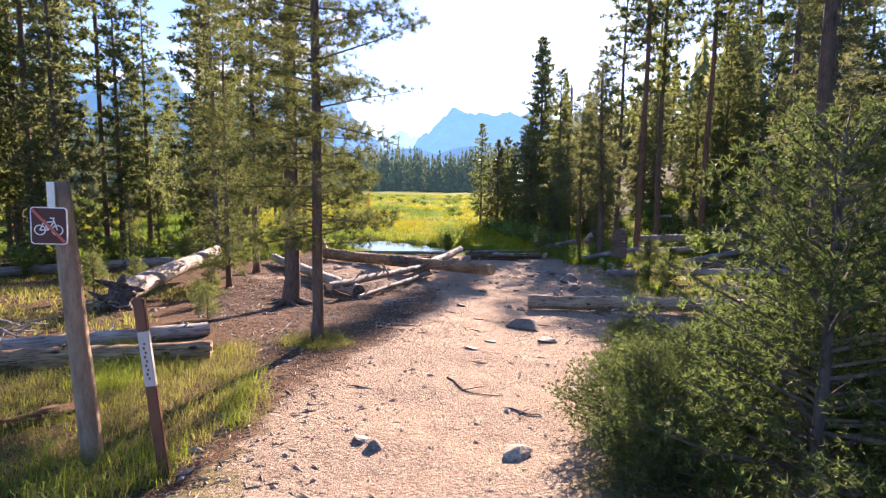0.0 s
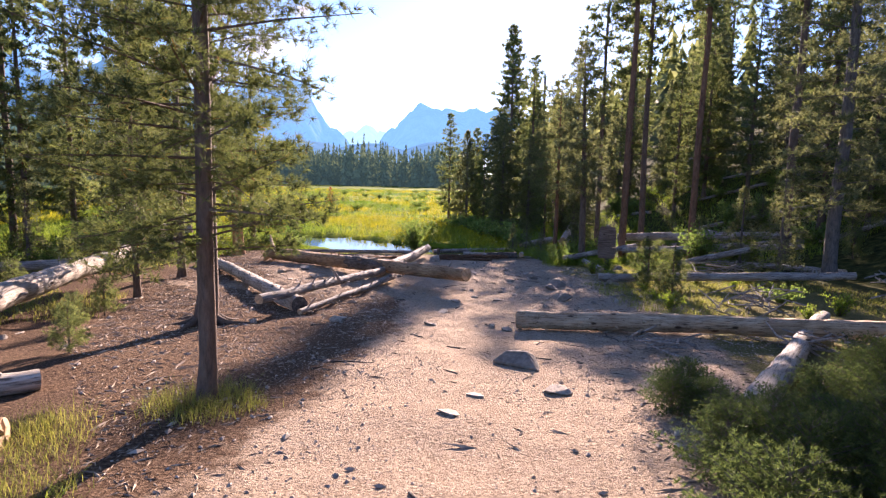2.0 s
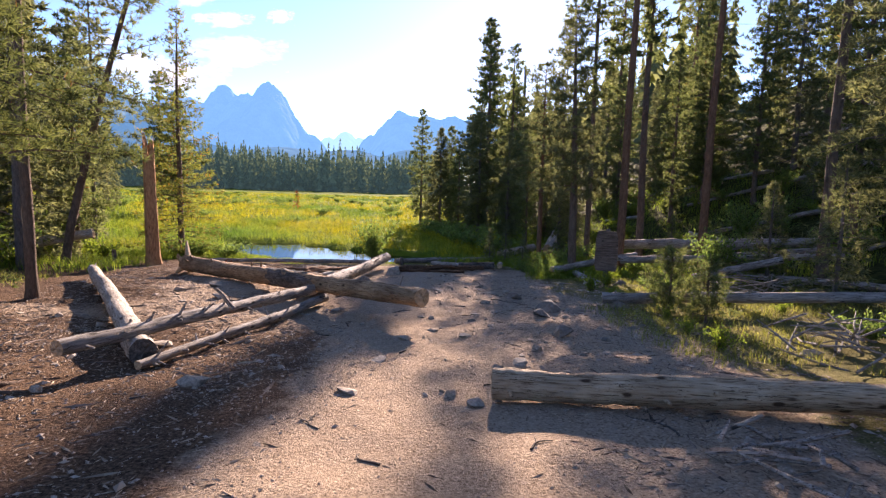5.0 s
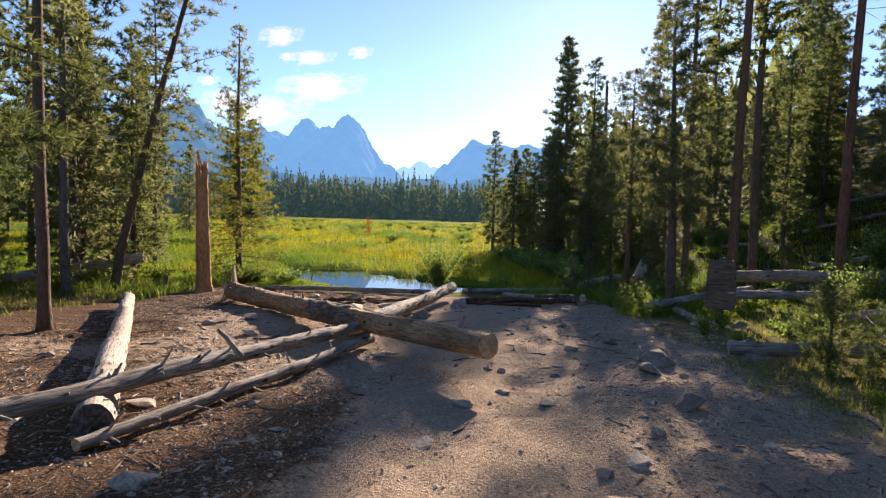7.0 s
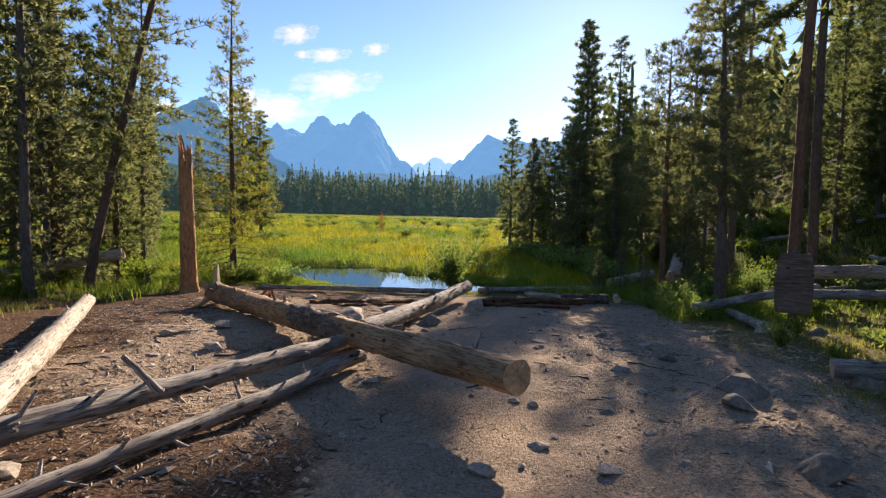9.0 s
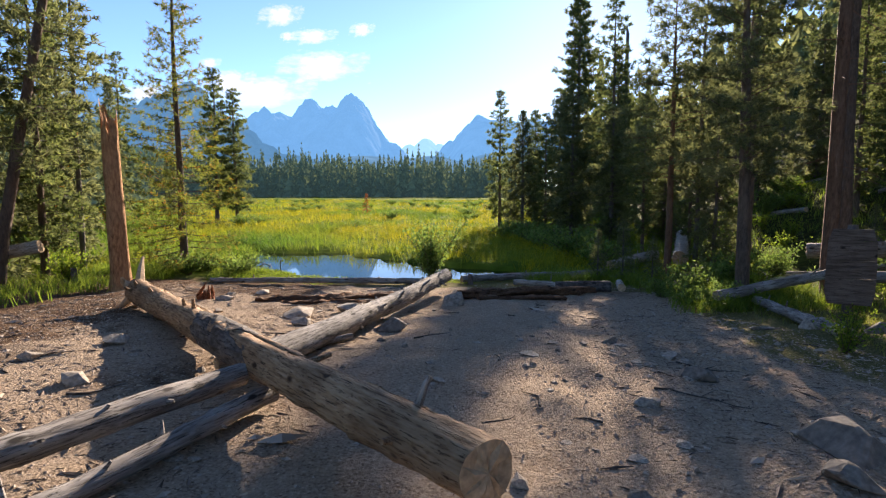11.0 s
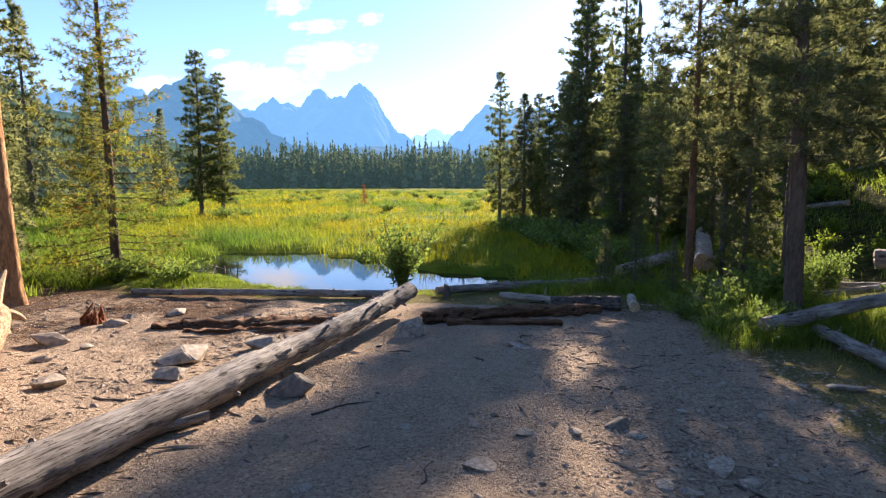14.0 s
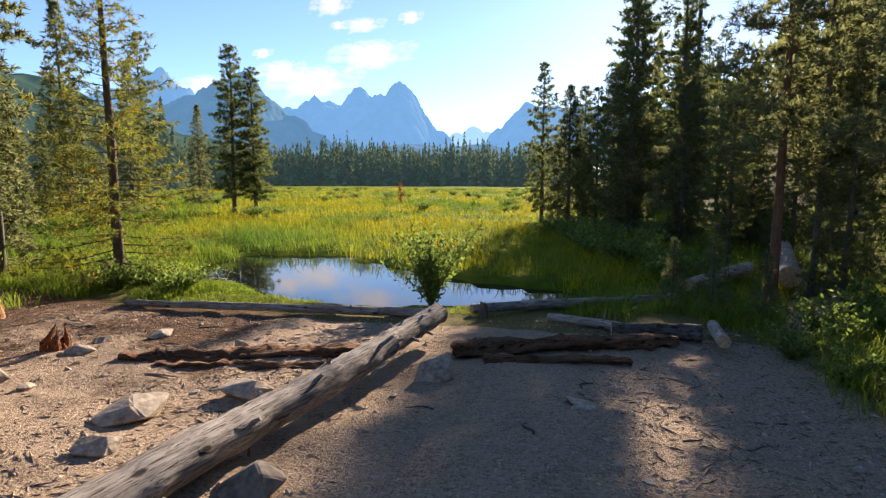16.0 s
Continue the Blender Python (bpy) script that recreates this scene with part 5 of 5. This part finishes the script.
def board_sign():
    """A plank notice board seen from behind on its short post."""
    x, y = 5.86, 18.65
    z = gz(x, y)
    root = thing("sign_board", Matrix.Translation((x, y, z)) @ Matrix.Rotation(radians(-28), 4, "Z") @ Matrix.Diagonal((0.8, 0.8, 0.97, 1)), "weathered plank sign board on a short post, seen from behind", "sign")
    rows = ((0.36, 0.50, 0.56, 0.64), (0.503, 0.70, 0.64, 0.65), (0.703, 0.93, 0.65, 0.64), (0.933, 1.18, 0.64, 0.62), (1.183, 1.33, 0.61, 0.5))
    for lo, hi, w0, w1 in rows:
        bm = bmesh.new()
        q = [(-w0 / 2, lo), (w0 / 2, lo), (w1 / 2, hi), (-w1 / 2, hi)]
        f = [bm.verts.new((a, -0.02, b)) for a, b in q]
        b = [bm.verts.new((a, 0.02, b2)) for a, b2 in q]
        bm.faces.new(f)
        bm.faces.new(b[::-1])
        for k in range(4):
            bm.faces.new((f[(k + 1) % 4], f[k], b[k], b[(k + 1) % 4]))
        bmesh.ops.recalc_face_normals(bm, faces=bm.faces)
        bmesh.ops.bevel(bm, geom=bm.edges[:], offset=0.005, segments=1, affect="EDGES")
        part("plank", bm, BOARD_WOOD, root)
    v, f = tube([(0, 0.1, -0.12), (0, 0.1, 0.6), (0.0, 0.1, 1.38)], [0.08, 0.075, 0.07], 12)
    part("post", mesh_of("post", v, f, GREY_BARK, True), GREY_BARK, root)


board_sign()

# ---- stones ----


def stone(seed, flat=0.55):
    """An angular broken stone: a hull of scattered points with worn edges."""
    rng = np.random.default_rng(seed)
    bm = bmesh.new()
    for p in unit(rng.normal(size=(15, 3))) * rng.uniform(0.4, 0.52, (15, 1)):
        bm.verts.new((p[0] * 1.2, p[1] * 0.9, p[2] * flat))
    hull = bmesh.ops.convex_hull(bm, input=bm.verts[:])
    bmesh.ops.delete(bm, geom=list({g for g in hull["geom_interior"] + hull["geom_unused"] if isinstance(g, bmesh.types.BMVert)}), context="VERTS")
    bmesh.ops.dissolve_limit(bm, angle_limit=radians(16), verts=bm.verts[:], edges=bm.edges[:])
    bmesh.ops.bevel(bm, geom=bm.edges[:], offset=0.022, segments=1, affect="EDGES")
    bmesh.ops.triangulate(bm, faces=bm.faces[:])
    bmesh.ops.subdivide_edges(bm, edges=[e for e in bm.edges if e.calc_length() > 0.2], cuts=1)
    for v in bm.verts:
        v.co *= 1 + rng.normal(0, 0.014)
    me = bpy.data.meshes.new("stone")
    bm.to_mesh(me)
    bm.free()
    return me


STONES = []
for k in range(7):
    me = stone(60 + k, (0.55, 0.35, 0.7, 0.45, 0.25, 0.6, 0.9)[k])
    me.materials.append(STONE_DARK if k in (2, 5) else STONE)
    STONES.append(me)


def put_stone(x, y, size, k, turn, label, group="loose stones on the clearing"):
    ob = new("stone", STONES[k % 7])
    top = STONES[k % 7]
    h = max(v.co.z for v in top.vertices) * size
    ob.matrix_world = Matrix.Translation((x, y, gz(x, y) + (0.2 if size > 0.2 else 0.02) * h)) @ Matrix.Rotation(turn, 4, "Z") @ Matrix.Rotation(0.2 * math.sin(turn * 3), 4, "X") @ Matrix.Scale(size, 4)
    tagged(ob, label, "stone", group)


NEAR_STONES = ((0.61, 3.44, 0.26, 3), (-0.33, 3.53, 0.16, 2), (-0.45, 3.65, 0.15, 1), (0.7, 6.95, 0.2, 4), (1.46, 7.1, 0.28, 1), (1.3, 8.1, 0.56, 5), (0.45, 6.48, 0.2, 4), (-0.96, 10.96, 0.32, 0), (0.43, 10.62, 0.24, 1), (0.7, 11.87, 0.27, 4), (2.19, 11.55, 0.24, 1), (5.93, 12.04, 0.35, 0))
MID_STONES = ((4.45, 10.59, 0.3, 5), (3.4, 14.82, 0.55, 5), (0.98, 12.94, 0.22, 0), (1.39, 13.36, 0.17, 3), (3.14, 13.1, 0.42, 2), (3.19, 16.5, 0.36, 5), (1.79, 12.96, 0.2, 1), (-2.23, 16.02, 0.33, 0), (-1.89, 12.58, 0.3, 1), (3.2, 17.17, 0.24, 1), (1.76, 17.04, 0.22, 4), (0.91, 16.17, 0.2, 4))
FAR_STONES = ((-3.3, 20.04, 0.5, 0), (0.19, 18.4, 0.45, 2), (-0.72, 20.03, 0.5, 0), (-1.32, 19.42, 0.66, 3), (-1.09, 18.72, 0.34, 0), (0.9, 20.85, 0.48, 6), (2.21, 20.18, 0.36, 4), (-3.23, 21.5, 0.3, 0), (-2.81, 21.98, 0.42, 3), (-1.52, 21.54, 0.22, 6), (5.62, 18.85, 0.36, 6), (6.2, 18.55, 0.4, 2), (4.9, 15.4, 0.55, 5))
LIT_STONES = ((-3.13, 21.02, 0.35, 3), (-2.72, 19.89, 0.23, 0), (-2.69, 19.18, 0.21, 0), (-1.95, 18.36, 0.36, 0), (2.92, 16.88, 0.15, 0), (0.80, 16.71, 0.14, 3), (-0.16, 16.41, 0.19, 2), (2.72, 17.79, 0.22, 5), (2.29, 18.95, 0.12, 6))
SHADE_STONES = ((2.41, 17.59, 0.13, 0), (4.93, 18.86, 0.31, 4), (2.52, 15.66, 0.25, 0), (0.66, 13.31, 0.12, 0), (3.19, 14.41, 0.32, 2), (-3.11, 16.65, 0.26, 0), (-2.68, 17.28, 0.33, 0), (3.33, 15.11, 0.18, 0), (1.52, 10.26, 0.22, 0))
for group in (NEAR_STONES, MID_STONES, FAR_STONES, LIT_STONES, SHADE_STONES):
    for x, y, size, k in group:
        put_stone(x, y, size, k, 5 * x + 3 * y, ("small flat pale stone on trodden earth" if size < 0.25 else "grey angular stone half sunk in the earth") if k not in (2, 5) else "dark grey stone half sunk in the earth")
rng_s = random.Random(11)
for _ in range(170):
    x, y = rng_s.uniform(-5, 5), rng_s.uniform(4, 23)
    if trail(x, y) < 0.7 and y < 10.5 or x < -1.2 and y < 8 or y < 8 and rng_s.random() < 0.75:
        continue
    put_stone(x, y, rng_s.choice((0.05, 0.06, 0.08, 0.1, 0.12, 0.15)), rng_s.randrange(7), rng_s.uniform(0, 6), "small loose stone on the earth")
for _ in range(120):
    x, y = 2.5 + rng_s.gauss(0, 1.3), rng_s.uniform(10.8, 18.5)
    if trail(x, y) > 0.3 and x < 4.9:
        put_stone(x, y, rng_s.choice((0.05, 0.06, 0.08, 0.1, 0.15)), rng_s.randrange(7), rng_s.uniform(0, 6), "small angular stone on the worn clearing")


def litter(name, seed, count, material, label, category, long, size=1.0, worn=0.2):
    """Chips, bark flakes or pebbles strewn over the clearing, in one mesh."""
    rng = np.random.default_rng(seed)
    y = rng.uniform(1.5, 23.8, count * 3)
    left, right = np.interp(y, [1, 6, 9, 15, 24], [-1.3, -1.9, -4.0, -5.6, -6.2]), np.interp(y, [1, 6, 9, 15, 24], [1.0, 2.6, 5.2, 5.6, 4.8])
    x = left + (right - left) * rng.random(count * 3)
    dense = 0.5 + 0.5 * vnoise(x, y, 1.8, 30 + seed)
    keep = rng.random(count * 3) < np.clip(dense * np.clip((trail(x, y) - (0.2 - worn) * 5) / 0.8, worn, 1.0) * np.interp(y, [5, 8, 12], [0.3, 0.55, 1.0]), 0, 1)
    x, y = x[keep][:count], y[keep][:count]
    n = len(x)
    z = ground_z(x, y)
    az = rng.uniform(0, 6.28, n)
    s = size * rng.lognormal(0, 0.55, n)
    L = (0.021 if long else 0.0085) * s
    W = (0.0042 if long else 0.0075) * s ** 0.7
    H = (0.003 if long else 0.0048) * s ** 0.7
    tilt = rng.normal(0, 0.05, n) * L
    out = np.stack([np.cos(az), np.sin(az), 0 * az], -1)
    side = np.stack([-np.sin(az), np.cos(az), 0 * az], -1)
    c = np.stack([x, y, z + H * 0.4], -1)
    up = np.array([0, 0, 1.0])
    a = c - out * L[:, None] - up * tilt[:, None]
    b = c + out * L[:, None] + up * tilt[:, None]
    w, h = side * W[:, None], up * H[:, None]
    t = [(a, c - w, c + h), (c - w, b, c + h), (b, c + w, c + h), (c + w, a, c + h)]
    tri = np.concatenate([np.stack(q, 1) for q in t])
    return tagged(new(name, triangles(name, tri, material)), label, category, kind="stuff")


def chips(name, lo, hi):
    m, nt = nodes_of(name)
    g = nt.nodes.new("ShaderNodeNewGeometry")
    finish(nt, ramp(nt, g.outputs["Random Per Island"], [(0.0, lo), (1.0, hi)]), 0.9, spec=0.2)
    return m


litter("wood_chips", 1, 27000, chips("chip_wood", (0.07, 0.045, 0.03), (0.52, 0.4, 0.28)), "wood chips, bark flakes and twigs on the earth", "litter", True, 1.35, 0.04)
litter("bark_flakes", 4, 5200, chips("bark_flake", (0.05, 0.036, 0.028), (0.3, 0.22, 0.17)), "dark bark flakes and broken sticks strewn on the earth", "litter", True, 2.0, 0.02)
litter("stone_chips", 5, 1100, chips("stone_chip", (0.2, 0.16, 0.125), (0.48, 0.4, 0.32)), "angular stone chips lying on the earth", "stones", False, 3.0, 0.02)
litter("small_stones", 3, 1700, chips("small_stone", (0.24, 0.19, 0.145), (0.48, 0.4, 0.32)), "scattered thumb-sized stones on the earth", "stones", False, 1.7)
litter("gravel", 2, 26000, chips("pebble", (0.22, 0.165, 0.12), (0.5, 0.41, 0.32)), "gravel and small pebbles trodden into the earth", "gravel", False)


def twig(x, y, az, ln, r, label):
    """A fallen twig with a crook and a side shoot."""
    rng = np.random.default_rng(int(1000 * abs(x) + 10 * y))
    root = thing("twig", Matrix.Translation((x, y, gz(x, y))), label, "twig", "fallen twigs")
    t = np.linspace(-0.5, 0.5, 7)
    bend = 0.12 * ln * np.sin(t * 5 + rng.uniform(0, 6))
    px, py = t * ln * math.cos(az) - bend * math.sin(az), t * ln * math.sin(az) + bend * math.cos(az)
    pz = ground_z(x + px, y + py) - gz(x, y) + r * 0.8
    pts = np.stack([px, py, pz], -1)
    v, f = tube(pts, np.linspace(r, 0.35 * r, 7), 6)
    part("stick", mesh_of("stick", v, f, DARK_LOG), DARK_LOG, root)
    q = pts[3] + np.outer([0, 0.5, 1], np.array([math.cos(az + 0.9), math.sin(az + 0.9), 0.15]) * ln * 0.25)
    v, f = tube(q, [0.6 * r, 0.45 * r, 0.2 * r], 5)
    part("side_shoot", mesh_of("side_shoot", v, f, DARK_LOG), DARK_LOG, root)


for x, y, az, ln in ((0.35, 4.9, -0.8, 0.75), (0.75, 4.25, -0.35, 0.3), (2.33, 20.86, 1.4, 0.5), (3.0, 15.9, -0.35, 0.7), (3.4, 16.8, -0.5, 0.55), (-1.0, 16.9, 0.4, 0.6), (1.0, 12.2, 0.9, 0.3), (2.8, 9.7, 1.9, 0.5), (3.4, 9.2, 0.4, 0.6), (0.7, 18.0, 0.6, 0.5)):
    twig(x, y, az, ln, 0.009, "crooked dark fallen twig on the earth")
for _ in range(60):
    x, y = rng_s.uniform(-4.5, 5), rng_s.uniform(7, 23)
    twig(x, y, rng_s.uniform(0, 3.1), rng_s.uniform(0.15, 0.45), rng_s.uniform(0.005, 0.011), "thin grey fallen twig")
